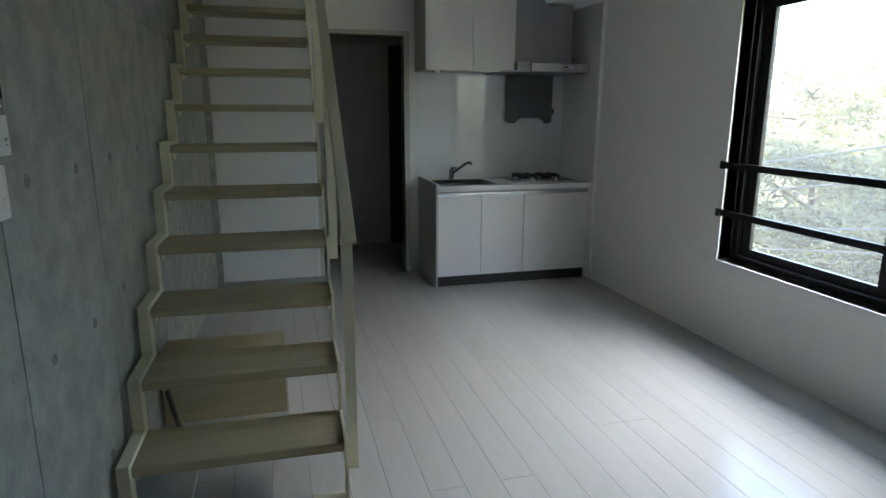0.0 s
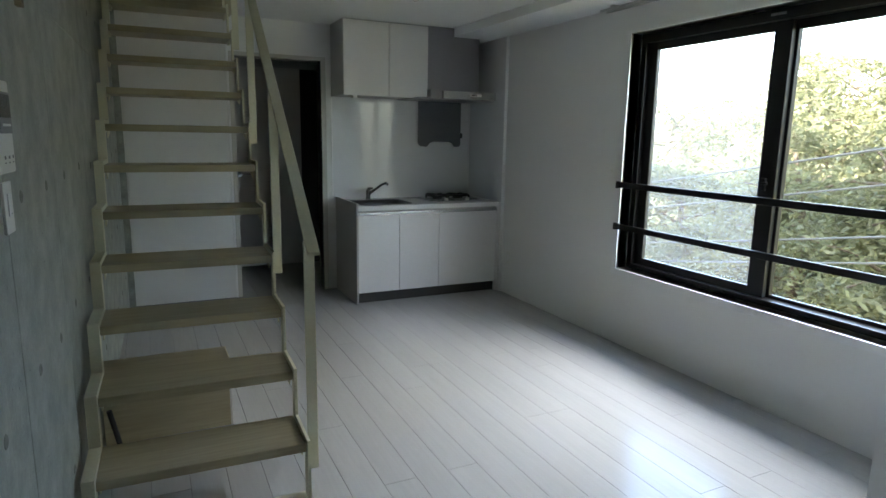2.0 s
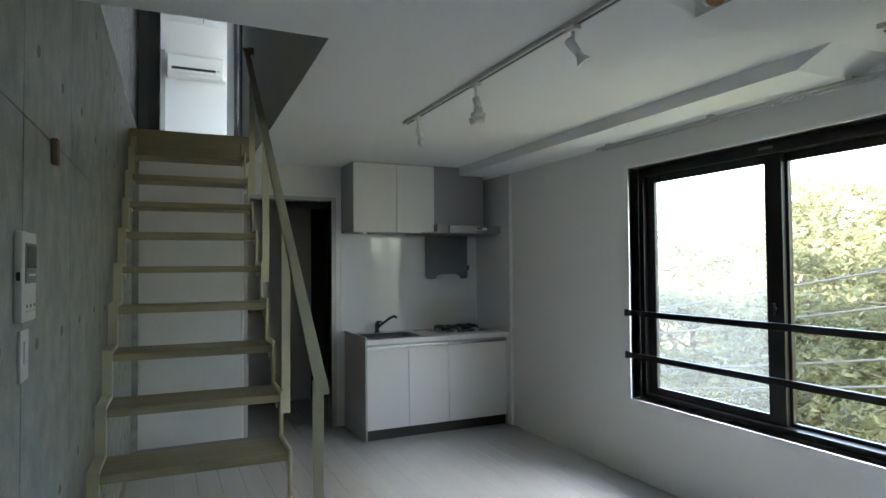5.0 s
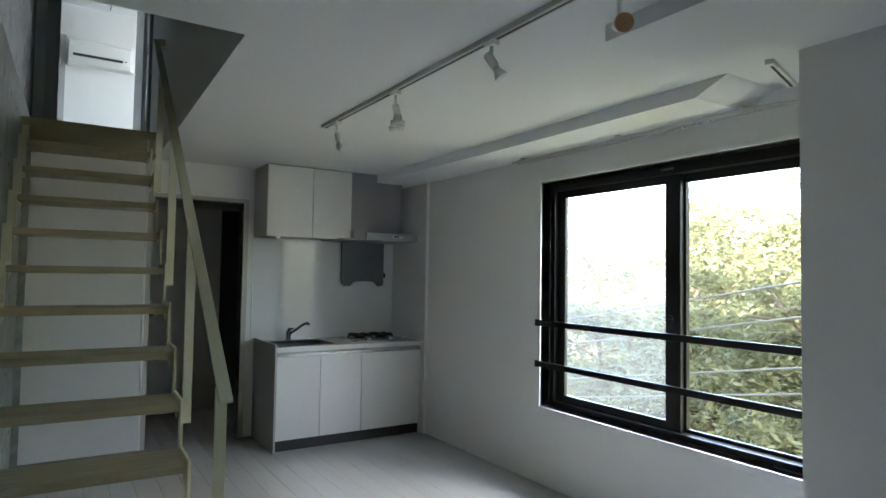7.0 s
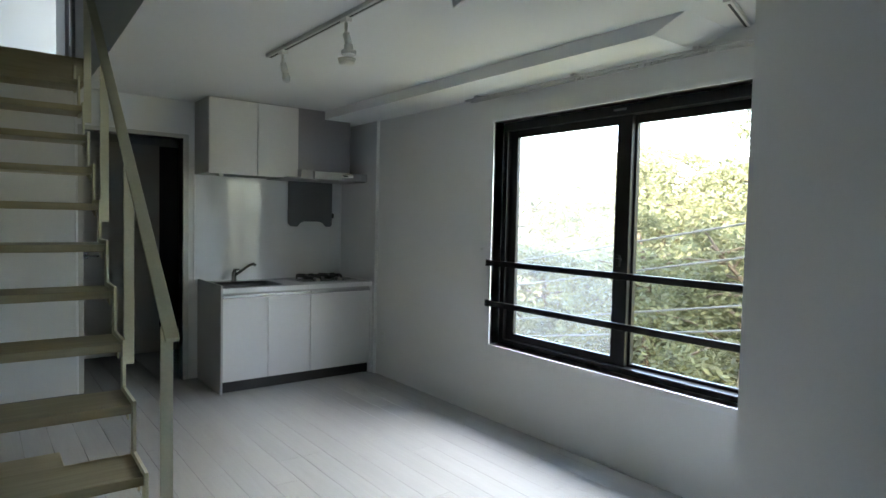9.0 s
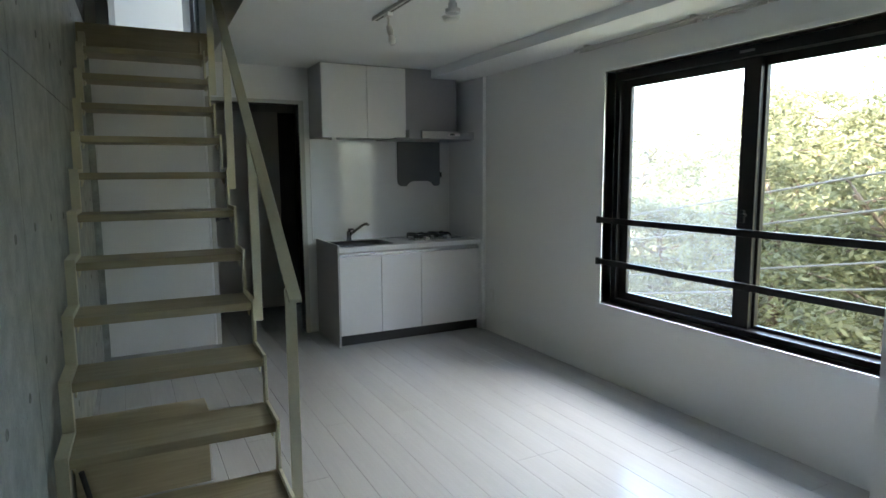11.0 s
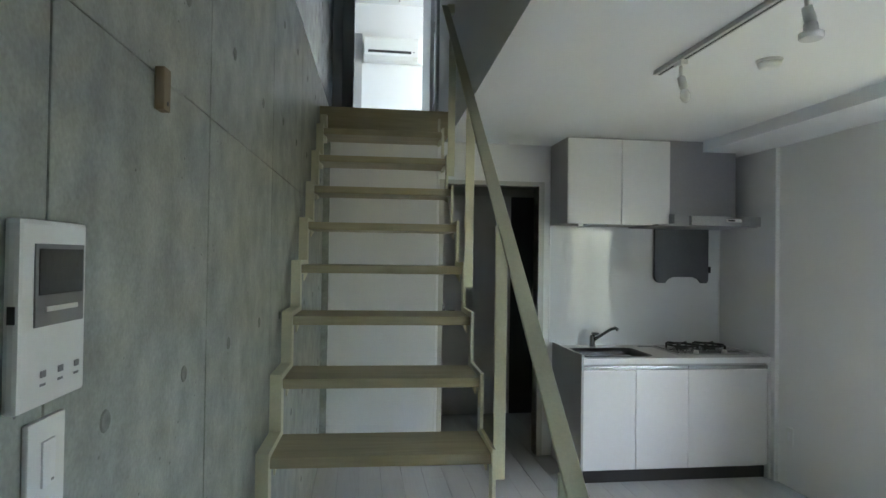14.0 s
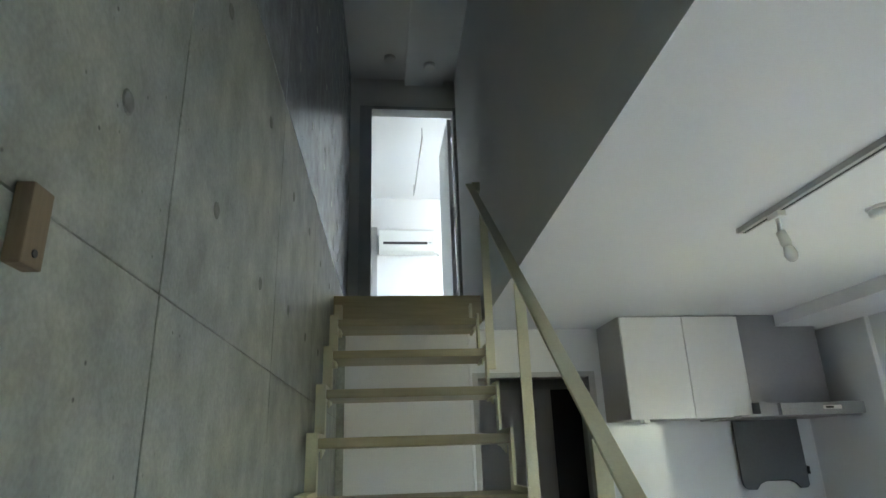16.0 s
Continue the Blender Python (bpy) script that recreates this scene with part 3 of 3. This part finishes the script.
    for a, b in zip(ux, ux[1:]):
        c = thing("wall_cabinet", "white wall cabinet with a plain door above the sink", "cabinet", "kitchen wall cabinets")
        # grey again stands in for shade between the doors
        part("body", boxes(((a, uy + 0.02, 1.81), (b, YB - 0.0065, H - 0.004))), SIDE, c, "cabinet body, grey so that the gaps between doors read as shaded")
        d = part("door", boxes(((a + 0.0022, uy, 1.805), (b - 0.0022, uy + 0.018, H - 0.012)), bevel=0.0015), UNIT, c)
    part("catch", boxes(((1.86, uy + 0.03, 1.785), (1.90, uy + 0.09, 1.81)), bevel=0.004), PLASTIC, bpy.data.objects["wall_cabinet"], "small plastic earthquake catch")
    # hood
    h = thing("range_hood", "grey painted range hood with a steel front lip above the hob", "range hood")
    part("cover", prism([(2.549, 1.886), (3.08, 1.86), (3.08, 2.361), (2.816, 2.361), (2.816, H - 0.004), (2.549, H - 0.004)], "y", uy + 0.004, YB - 0.0065, 0.0015), HOOD, h)
    part("canopy", prism([(2.42, 1.80), (3.205, 1.80), (3.205, 1.845), (2.62, 1.885), (2.548, 1.885), (2.548, 1.815), (2.42, 1.812)], "y", 5.20, YB - 0.0065, 0.002), HOOD, h)
    lip = part("lip", boxes(((2.66, 5.165, 1.805), (3.205, 5.20, 1.875)), bevel=0.004), CHROME, h, "pale steel front lip")
    part("switch", boxes(((2.93, 5.161, 1.832), (3.05, 5.166, 1.855)), bevel=0.001), PLASTIC, lip, "switch plate")
    part("button", boxes(((2.945, 5.158, 1.838), (2.995, 5.162, 1.85))), IRON, lip, "dark buttons")
    # heat shield hanging from the hood
    o = [(2.665, 1.80), (3.13, 1.80), (3.13, 1.385), (3.115, 1.367), (3.065, 1.365), (3.035, 1.40), (2.995, 1.415), (2.83, 1.415), (2.79, 1.40), (2.76, 1.365), (2.70, 1.367), (2.68, 1.38), (2.665, 1.405)]
    sh = solid("heat_shield", prism([(x - 0.04, z) for x, z in o], "y", YB - 0.045, YB - 0.03, 0.002), SHIELD, "dark grey notched heat shield hung behind the hob", "shield")
    part("hook", boxes(((3.089, YB - 0.05, 1.45), (3.108, YB - 0.006, 1.50)), bevel=0.003), IRON, sh)


kitchen()

# ---- doorway under the stairs ----
def doorway():
    d = tagged(thing("door_1", "dark doorway with a beige frame and a grey door beyond", "door"), kind="structure")
    fr = 0.035
    part("door_frame", boxes(((OX0 - fr, YB - 0.014, 0), (OX0, YB + 0.13, OZ + fr)), ((OX1, YB - 0.014, 0), (OX1 + fr + 0.01, YB + 0.13, OZ + fr)), ((OX0, YB - 0.0135, OZ), (OX1, YB + 0.1295, OZ + fr)), bevel=0.003), FRAME, d)
    leaf = part("door_leaf", boxes(((0.86, 6.95, 0.012), (1.765, 6.99, 2.16)), bevel=0.002), DOOR, d, "grey door leaf standing ajar")
    part("door_handle", tubes([(1.085, 6.95, 1.03), (1.085, 6.90, 1.03), (1.095, 6.895, 1.03), (1.20, 6.895, 1.03)], 0.009, 10), CHROME, leaf, "chrome lever handle")
    part("escutcheon", boxes(((1.055, 6.944, 1.00), (1.115, 6.95, 1.09)), bevel=0.002), CHROME, leaf)
    # no real part: a black sheet paints the shade of the gap
    part("gap_shade_sheet", boxes(((1.767, 7.0, 0.0), (2.04, 7.045, 2.16))), GAP_SHADE, d, "black sheet standing in for the shade in the gap beside the door")


doorway()
us = thing("sliding_panel", "plain white panel door behind the stairs", "panel door")
part("panel", boxes(((0.058, YB - 0.012, 0.004), (0.865, YB - 0.0005, H - 0.01)), bevel=0.001), WHITE, us)
part("edge_trim", boxes(((0.866, YB - 0.018, 0.0), (0.884, YB - 0.0005, H - 0.01)), bevel=0.002), TRIM, us, "narrow white edge strip")
shell("wall_pier", [((CX, YB - 0.045, 0), (0.052, YB - 0.0005, H - 0.01))], CONCRETE, "narrow grey concrete pier in the corner behind the stairs")
b = thing("storage_box", "narrow pale wooden box standing on the floor under the stairs", "box")
part("body", boxes(((-0.04, 3.135, 0), (0.525, 3.345, 0.335)), bevel=0.003), ASH, b)
part("lid", boxes(((-0.04, 3.128, 0.3355), (0.535, 3.35, 0.352)), bevel=0.006), ASH, b)
part("side_panel", boxes(((0.5255, 3.135, 0), (0.534, 3.345, 0.335)), bevel=0.001), WHITE, b, "white side panel")
solid("floor_pipe", tubes([(0.023, 3.105, 0.0), (-0.013, 3.10, 0.19)], 0.012, 8), KICK, "short black pipe leaning against the wooden box", "pipe")

# ---- upper doorway and room ----
def upper():
    d = tagged(thing("door_2", "upper doorway with a grey frame and its door standing open", "door"), kind="structure")
    part("door_frame", boxes(((UX0 - 0.09, DY - 0.012, UP), (UX0 + 0.012, DY + 0.115, UZ + 0.02)), ((UX1 - 0.012, DY - 0.012, UP), (UX1 + 0.014, DY + 0.115, UZ + 0.02)), ((UX0 + 0.012, DY - 0.0115, UZ - 0.012), (UX1 - 0.012, DY + 0.1145, UZ + 0.02)), bevel=0.002), GREYFRAME, d)
    leaf = part("door_leaf", boxes(((UX1 - 0.05, DY + 0.12, UP + 0.01), (UX1 - 0.012, DY + 0.85, UZ - 0.02)), bevel=0.002), TRIM, d, "white door leaf standing open")
    for z in (UP + 0.25, UP + 1.0, UZ - 0.2):
        part("hinge", boxes(((UX1 - 0.022, DY + 0.10, z), (UX1 - 0.006, DY + 0.125, z + 0.1))), CHROME, leaf)
    a = thing("air_conditioner", "white wall-mounted air conditioner high on the upper room wall", "air conditioner")
    ax0, ax1, az0, az1, ay = 0.29, 0.985, 4.09, 4.375, 8.88
    part("body", prism([(9.099, az0), (9.099, az1), (ay + 0.02, az1), (ay, az1 - 0.03), (ay, az0 + 0.04), (ay + 0.05, az0)], "x", ax0, ax1, 0.004), PLASTIC, a)
    part("louvre", boxes(((ax0 + 0.05, ay - 0.004, az0 + 0.075), (ax1 - 0.09, ay + 0.004, az0 + 0.108))), IRON, a, "thin dark air outlet")
    part("flap", boxes(((ax0 + 0.045, ay - 0.006, az0 + 0.045), (ax1 - 0.085, ay + 0.002, az0 + 0.073)), bevel=0.002), PLASTIC, a)
    part("display", boxes(((ax1 - 0.07, ay - 0.002, az0 + 0.09), (ax1 - 0.045, ay + 0.002, az0 + 0.105))), GREYP, a, "small grey display")
    part("drain_pipe", tubes([(ax1, 9.06, az0 + 0.03), (ax1 + 0.06, 9.06, az0 + 0.02), (ax1 + 0.07, 9.08, az0 - 0.01)], 0.02, 8), PLASTIC, a)
    for x in (0.46, 0.80):
        l = thing("ceiling_disc", "small round white ceiling fitting above the landing", "ceiling light", "ceiling discs")
        z = UH - (0.06 if x > 0.6 else 0.0)
        part("rim", tubes([(x - 0.1, 6.08, z), (x - 0.1, 6.08, z - 0.02), (x - 0.1, 6.08, z - 0.03)], [0.05, 0.05, 0.04], 20), PLASTIC, l)
    r = thing("clothes_rail", "thin steel clothes-drying rail under the upper ceiling", "rail")
    part("bar", tubes([(0.72, 7.2, UH - 0.12), (0.72, 8.7, UH - 0.12)], 0.008, 8), CHROME, r)
    for y in (7.25, 8.65):
        part("hanger", tubes([(0.72, y, UH), (0.72, y, UH - 0.12)], 0.006, 8), CHROME, r)
    shell("wall_upper_recess", [((-0.02, 9.06, UP), (0.265, 9.0995, 4.46))], SIDE, "pale grey panel in the back wall of the upper room")
    w = tagged(thing("window_2", "wide window of the upper room", "window"), kind="structure")
    part("window_frame", boxes(((3.28, 6.9, UP + 0.5), (3.34, 6.95, UP + 2.1)), ((3.28, 8.75, UP + 0.5), (3.34, 8.8, UP + 2.1)), ((3.281, 6.95, UP + 0.5), (3.339, 8.75, UP + 0.55)), ((3.281, 6.95, UP + 2.05), (3.339, 8.75, UP + 2.1))), BLACK, w)


upper()

# ---- fixtures ----
def lighting_track():
    t = thing("lighting_track", "grey-white ceiling lighting track with a dark slot", "lighting track")
    tx, y0, y1 = 1.665, 0.1, 3.73
    part("channel", boxes(((tx - 0.018, y0, H - 0.02), (tx - 0.002, y1, H)), ((tx + 0.011, y0, H - 0.02), (tx + 0.018, y1, H)), ((tx - 0.002, y0, H - 0.006), (tx + 0.011, y1, H)), bevel=0.001), RAILM, t)
    part("slot", boxes(((tx - 0.002, y0, H - 0.019), (tx + 0.011, y1, H - 0.0065))), IRON, t, "dark slot")
    part("end_cap", boxes(((tx - 0.019, y1, H - 0.021), (tx + 0.019, y1 + 0.01, H)), bevel=0.002), PLASTIC, t)
    def head(y, kind):
        l = thing("track_lamp", {"bulb": "white track lamp holder with a bare bulb", "disc": "white track lamp with a round disc bulb", "spot": "white track spot lamp tilted aside", "amber": "white track spot lamp with an amber lens"}[kind], "track lamp", "track lamps")
        z = H - 0.02
        part("adapter", boxes(((tx - 0.017, y - 0.03, z - 0.022), (tx + 0.017, y + 0.03, z)), bevel=0.003), PLASTIC, l)
        part("stem", tubes([(tx, y, z - 0.02), (tx, y, z - (0.15 if kind == "amber" else 0.075))], 0.008, 10), PLASTIC, l)
        if kind in ("bulb", "disc"):
            dx, dy = 0.012, 0.004
            part("socket", tubes([(tx, y, z - 0.07), (tx + dx, y, z - 0.11), (tx + dx * 1.3, y, z - 0.125)], [0.016, 0.019, 0.017], 14), PLASTIC, l)
            if kind == "bulb":
                part("bulb", tubes([(tx + 0.015, y, z - 0.122), (tx + 0.018, y, z - 0.135), (tx + 0.022, y, z - 0.155), (tx + 0.026, y, z - 0.172), (tx + 0.028, y, z - 0.18)], [0.012, 0.018, 0.023, 0.018, 0.007], 14), BULB, l, "clear bulb")
            else:
                part("bulb", tubes([(tx + 0.014, y, z - 0.122), (tx + 0.016, y, z - 0.15), (tx + 0.016, y, z - 0.152), (tx + 0.016, y, z - 0.168), (tx + 0.016, y, z - 0.172)], [0.02, 0.022, 0.036, 0.036, 0.033], 20), BULB, l, "flat disc bulb")
        else:
            d = Vector((0.45, -0.25, -0.8)).normalized() if kind == "spot" else Vector((-0.55, -0.72, -0.3)).normalized()
            c = Vector((tx, y, z - (0.155 if kind == "amber" else 0.08)))
            part("socket", tubes([c - d * 0.035, c - d * 0.03, c + d * 0.03], [0.014, 0.019, 0.018], 14), PLASTIC, l)
            part("reflector", tubes([c + d * 0.03, c + d * 0.042, c + d * 0.072, c + d * 0.076], [0.013, 0.015, 0.029, 0.026], 18), AMBER if kind == "amber" else PLASTIC, l)
    for y, kind in ((3.52, "bulb"), (2.76, "disc"), (1.95, "spot"), (1.30, "amber")):
        head(y, kind)


lighting_track()
t2 = thing("lighting_track", "short white ceiling lighting track near the window corner", "lighting track")
part("channel", prism([(2.80, 1.455), (3.20, 1.567), (3.19, 1.601), (2.79, 1.489)], "z", H - 0.022, H, 0.001), PLASTIC, t2)
part("slot", prism([(2.83, 1.475), (3.18, 1.573), (3.177, 1.584), (2.827, 1.486)], "z", H - 0.0235, H - 0.021), IRON, t2, "dark slot")

sd = thing("smoke_alarm", "round white smoke alarm on the ceiling", "smoke alarm")
part("base", tubes([(2.07, 3.50, H), (2.07, 3.50, H - 0.012)], 0.055, 24), PLASTIC, sd)
part("cover", tubes([(2.07, 3.50, H - 0.012), (2.07, 3.50, H - 0.03), (2.07, 3.50, H - 0.038)], [0.05, 0.046, 0.03], 24), PLASTIC, sd)

cr = thing("curtain_rail", "white double curtain rail with runners above the window", "curtain rail")
for x in (XR - 0.055, XR - 0.11):
    part("rail", tubes([(x, 3.62, 2.34), (x, 1.95, 2.34), (x - 0.0, 1.75, 2.34), (x + 0.02, 1.62, 2.34), (XR - 0.01, 1.50, 2.34)], 0.009, 8), RAILM, cr)
for y in (3.5, 2.6, 1.8):
    part("bracket", boxes(((XR - 0.12, y - 0.015, 2.347), (XR, y + 0.015, 2.362)), bevel=0.002), RAILM, cr)
for y in (1.70, 1.74, 1.98, 2.02, 2.06, 2.10, 2.15, 2.20, 2.5, 2.54, 2.58):
    part("runner", boxes(((XR - 0.114, y - 0.006, 2.315), (XR - 0.106, y + 0.006, 2.332))), RAILM, cr)

def intercom():
    y0, y1, z0, z1 = 1.745, 1.90, 1.368, 1.587
    i = thing("intercom", "white door intercom with a dark screen on the concrete wall", "intercom", "", (CX, 0, 0))
    part("body", boxes(((0.0005, y0, z0), (0.018, y1, z1)), bevel=0.006), PLASTIC, i)
    part("bezel", boxes(((0.018, y0 + 0.028, z1 - 0.125), (0.0205, y1 - 0.012, z1 - 0.028)), bevel=0.001), GREYP, i, "grey screen surround")
    part("screen", boxes(((0.0205, y0 + 0.034, z1 - 0.088), (0.0215, y1 - 0.018, z1 - 0.034))), SCREEN, i, "dark screen")
    part("talk_bar", boxes(((0.0205, y0 + 0.05, z1 - 0.108), (0.022, y1 - 0.03, z1 - 0.102))), PLASTIC, i)
    part("side_button", boxes(((0.006, y0 - 0.001, z1 - 0.118), (0.014, y0 + 0.001, z1 - 0.098))), IRON, i, "black side button")
    for k, dy in enumerate((0.045, 0.085, 0.125)):
        part("button", boxes(((0.018, y0 + dy, z0 + 0.034), (0.0192, y0 + dy + 0.012, z0 + 0.042)), bevel=0.0004), GREYP, i, "small grey button")
        part("mark", boxes(((0.018, y0 + dy, z0 + 0.024), (0.0186, y0 + dy + 0.012, z0 + 0.027))), GREYP, i, "tiny printed line")
    s = thing("light_switch", "white rocker light switch plate on the concrete wall", "switch", "", (CX, 0, 0))
    part("plate", boxes(((0.0005, 1.788, 1.222), (0.008, 1.873, 1.347)), bevel=0.002), PLASTIC, s)
    part("rocker", boxes(((0.008, 1.816, 1.264), (0.011, 1.845, 1.320)), bevel=0.001), TRIM, s)
    part("marker", boxes(((0.011, 1.835, 1.268), (0.0114, 1.841, 1.271))), GREYP, s)
    w = solid("wood_block", boxes(((0.0005, 2.185, 1.812), (0.018, 2.220, 1.890)), bevel=0.002), WOOD, "small raw wooden block fixed to the concrete wall", "block")
    w.location.x = CX
    part("screw", tubes([(0.018, 2.203, 1.825), (0.0195, 2.203, 1.825)], 0.004, 10), IRON, w)

    for ob in (i, s, w):
        skewed(ob)


intercom()
o = thing("wall_socket", "white wall socket plate low beside the kitchen", "socket")
part("plate", boxes(((XR - 0.007, 4.85, 0.29), (XR - 0.0005, 4.92, 0.41)), bevel=0.002), PLASTIC, o)
part("insert", boxes(((XR - 0.0085, 4.87, 0.32), (XR - 0.007, 4.90, 0.38)), bevel=0.0005), TRIM, o)
o = thing("wall_socket", "white wall socket plate low on the wall corner by the window", "socket")
part("plate", boxes(((NX - 0.007, 1.16, 0.09), (NX - 0.0005, 1.275, 0.21)), bevel=0.002), PLASTIC, o)
part("insert", boxes(((NX - 0.0085, 1.19, 0.12), (NX - 0.007, 1.245, 0.18)), bevel=0.0005), TRIM, o)
hk = thing("wall_hook", "tiny white wall hook beside the window", "hook")
part("plate", boxes(((XR - 0.004, 3.51, 1.235), (XR - 0.0005, 3.53, 1.265)), bevel=0.001), PLASTIC, hk)
part("peg", tubes([(XR - 0.004, 3.52, 1.25), (XR - 0.02, 3.52, 1.247), (XR - 0.022, 3.52, 1.258)], 0.0035, 8), PLASTIC, hk)

# ---- outside: hillside, trees and cables ----
def hillside():
    bm = bmesh.new()
    nx, ny = 60, 60
    grid = []
    for i in range(nx + 1):
        row = []
        for j in range(ny + 1):
            u = i / nx
            x = 3.6 + 700 * u ** 3
            y = (j / ny - 0.5) * (60 + 1400 * u ** 2) + 2
            z = -5.0 + 10 * (1 - math.exp(-max(0, x - 7) / 22)) + 0.5 * noise.noise(Vector((x * 0.2, y * 0.2, 0)))
            row.append(bm.verts.new((x, y, z)))
        grid.append(row)
    for a, b in zip(grid, grid[1:]):
        for j in range(ny):
            bm.faces.new((a[j], b[j], b[j + 1], a[j + 1])).smooth = True
    solid("ground", bm, SOIL, "rising wooded hillside outside the window", "ground", "structure")
    far = bmesh.new()
    box(far, (-700, -700, -5.6), (3.6, 700, -5.2))
    solid("ground_level", far, SOIL, "level ground round the house", "ground", "structure")


hillside()


def tree(name, at, height, crown, mat, seed, leaves, lab):
    rnd = random.Random(seed)
    t = thing(name, lab, "tree", "hillside trees")
    x, y, z = at
    bm = bmesh.new()
    pts = [Vector((x, y, z - 0.3))]
    for i in range(1, 7):
        pts.append(Vector((x + rnd.uniform(-0.2, 0.2) * i * 0.4, y + rnd.uniform(-0.2, 0.2) * i * 0.4, z + height * i / 6)))
    tube(bm, pts, [0.16 - 0.022 * i for i in range(7)], 8)
    centres = []
    for i in range(34):
        k = rnd.uniform(1.2, 5.9)
        a = pts[int(k)].lerp(pts[min(6, int(k) + 1)], k % 1)
        ang, ln = rnd.uniform(0, 6.283), crown * rnd.uniform(0.35, 1.0) * (1.15 - 0.55 * abs(k / 6 - 0.5))
        e = a + Vector((math.cos(ang) * ln, math.sin(ang) * ln, rnd.uniform(-0.25, 0.55) * ln))
        m = a.lerp(e, 0.5) + Vector((0, 0, 0.1 * ln))
        tube(bm, [a, m, e], [0.035, 0.022, 0.008], 5)
        for q in (0.45, 0.65, 0.85, 1.0):
            centres.append((a.lerp(e, q), 0.30 + 0.3 * rnd.random()))
    part("trunk", bm, BARK, t)
    per = leaves // len(centres)
    verts, faces = [], []
    for c, r in centres:
        for i in range(per):
            d = Vector((rnd.gauss(0, 1), rnd.gauss(0, 1), rnd.gauss(0, 0.6))) * r * 0.6
            p = c + d
            s = rnd.uniform(0.04, 0.095)
            u = Vector((rnd.gauss(0, 1), rnd.gauss(0, 1), rnd.gauss(0, 0.5) - 0.3)).normalized()
            w = u.orthogonal().normalized()
            w.rotate(Matrix.Rotation(rnd.uniform(0, 6.283), 3, u))
            k = len(verts)
            verts += [p - u * s, p + w * s * 0.38, p + u * s, p - w * s * 0.38]
            faces.append((k, k + 1, k + 2, k + 3))
    me = bpy.data.meshes.new("crown")
    me.from_pydata(verts, [], faces)
    me.materials.append(mat)
    ob = new("crown", me)
    ob.parent = t


TREES = [(8.2, 4.6, 5.6, 2.0, 0), (7.8, 1.4, 6.6, 2.1, 1), (9.0, -1.4, 7.6, 2.4, 1), (9.6, 7.2, 5.4, 2.2, 0), (10.6, 2.9, 7.0, 2.4, 2), (11.6, -3.4, 8.2, 2.6, 1), (11.5, 5.4, 5.6, 2.4, 0),
         (13.2, 0.4, 8.2, 2.8, 2), (13.5, 9.8, 5.2, 2.6, 0), (14.6, 4.2, 6.0, 2.8, 2), (16.5, 7.6, 5.4, 3.0, 0), (15.4, -2.6, 8.6, 3.0, 1), (9.2, 10.2, 4.8, 2.2, 0), (18.5, 12.0, 5.2, 3.2, 0), (19.0, 2.0, 7.0, 3.2, 2), (12.5, 13.4, 4.8, 2.6, 0), (8.0, -4.2, 7.4, 2.2, 1), (21.0, 16.0, 5.2, 3.4, 2)]
for i, (x, y, hgt, cr_, k) in enumerate(TREES):
    x += 1.4
    hgt *= 0.9 if y > 3.5 else 1.75
    gz = -5.0 + 10 * (1 - math.exp(-max(0, x - 7) / 22))
    tree("tree", (x, y, gz), hgt, cr_, LEAVES[k], 40 + i, 15000, ("leafy green broadleaf tree on the hillside", "leafy yellow-green sunlit tree on the hillside", "olive-green broadleaf tree on the hillside")[k])

for z6, sag, x in ((0.92, 0.10, 6.0), (0.60, 0.08, 6.02), (0.14, 0.12, 6.0), (-0.10, 0.06, 6.03)):
    c = bmesh.new()
    pts = [(x, 14 - i, z6 + 0.185 * (6 - (14 - i)) + sag * ((i - 10) / 10) ** 2) for i in range(21)]
    tube(c, pts, 0.012, 6)
    solid("overhead_cable", c, CABLE, "grey overhead cable slung across outside the window", "cable", "", "overhead cables")

# ---- floor boards ----
def floor_boards():
    w, x = 0.150, -0.147
    rnd = random.Random(7)
    made = {}
    def board(x0, x1, y0, y1):
        key = (round(x1 - x0, 3), round(y1 - y0, 2))
        if key not in made:
            made[key] = mesh_of("floor_board", boxes(((0, 0, -0.012), (key[0] - 0.0015, y1 - y0 - 0.002, 0.0)), bevel=0.0009), BOARD)
        ob = new("floor_board", made[key])
        ob.parent, ob.location = floor, (x0, y0, 0)
    while x < XR - 0.01:
        x1 = min(x + w, XR - 0.001)
        y = Y0 - rnd.choice((0.3, 0.6, 0.9, 1.2, 1.5))
        while y < 7.05:
            y1 = min(y + 1.8, 7.05)
            board(x, x1, max(y, Y0), y1)
            y = y1
        x = x1


floor_boards()
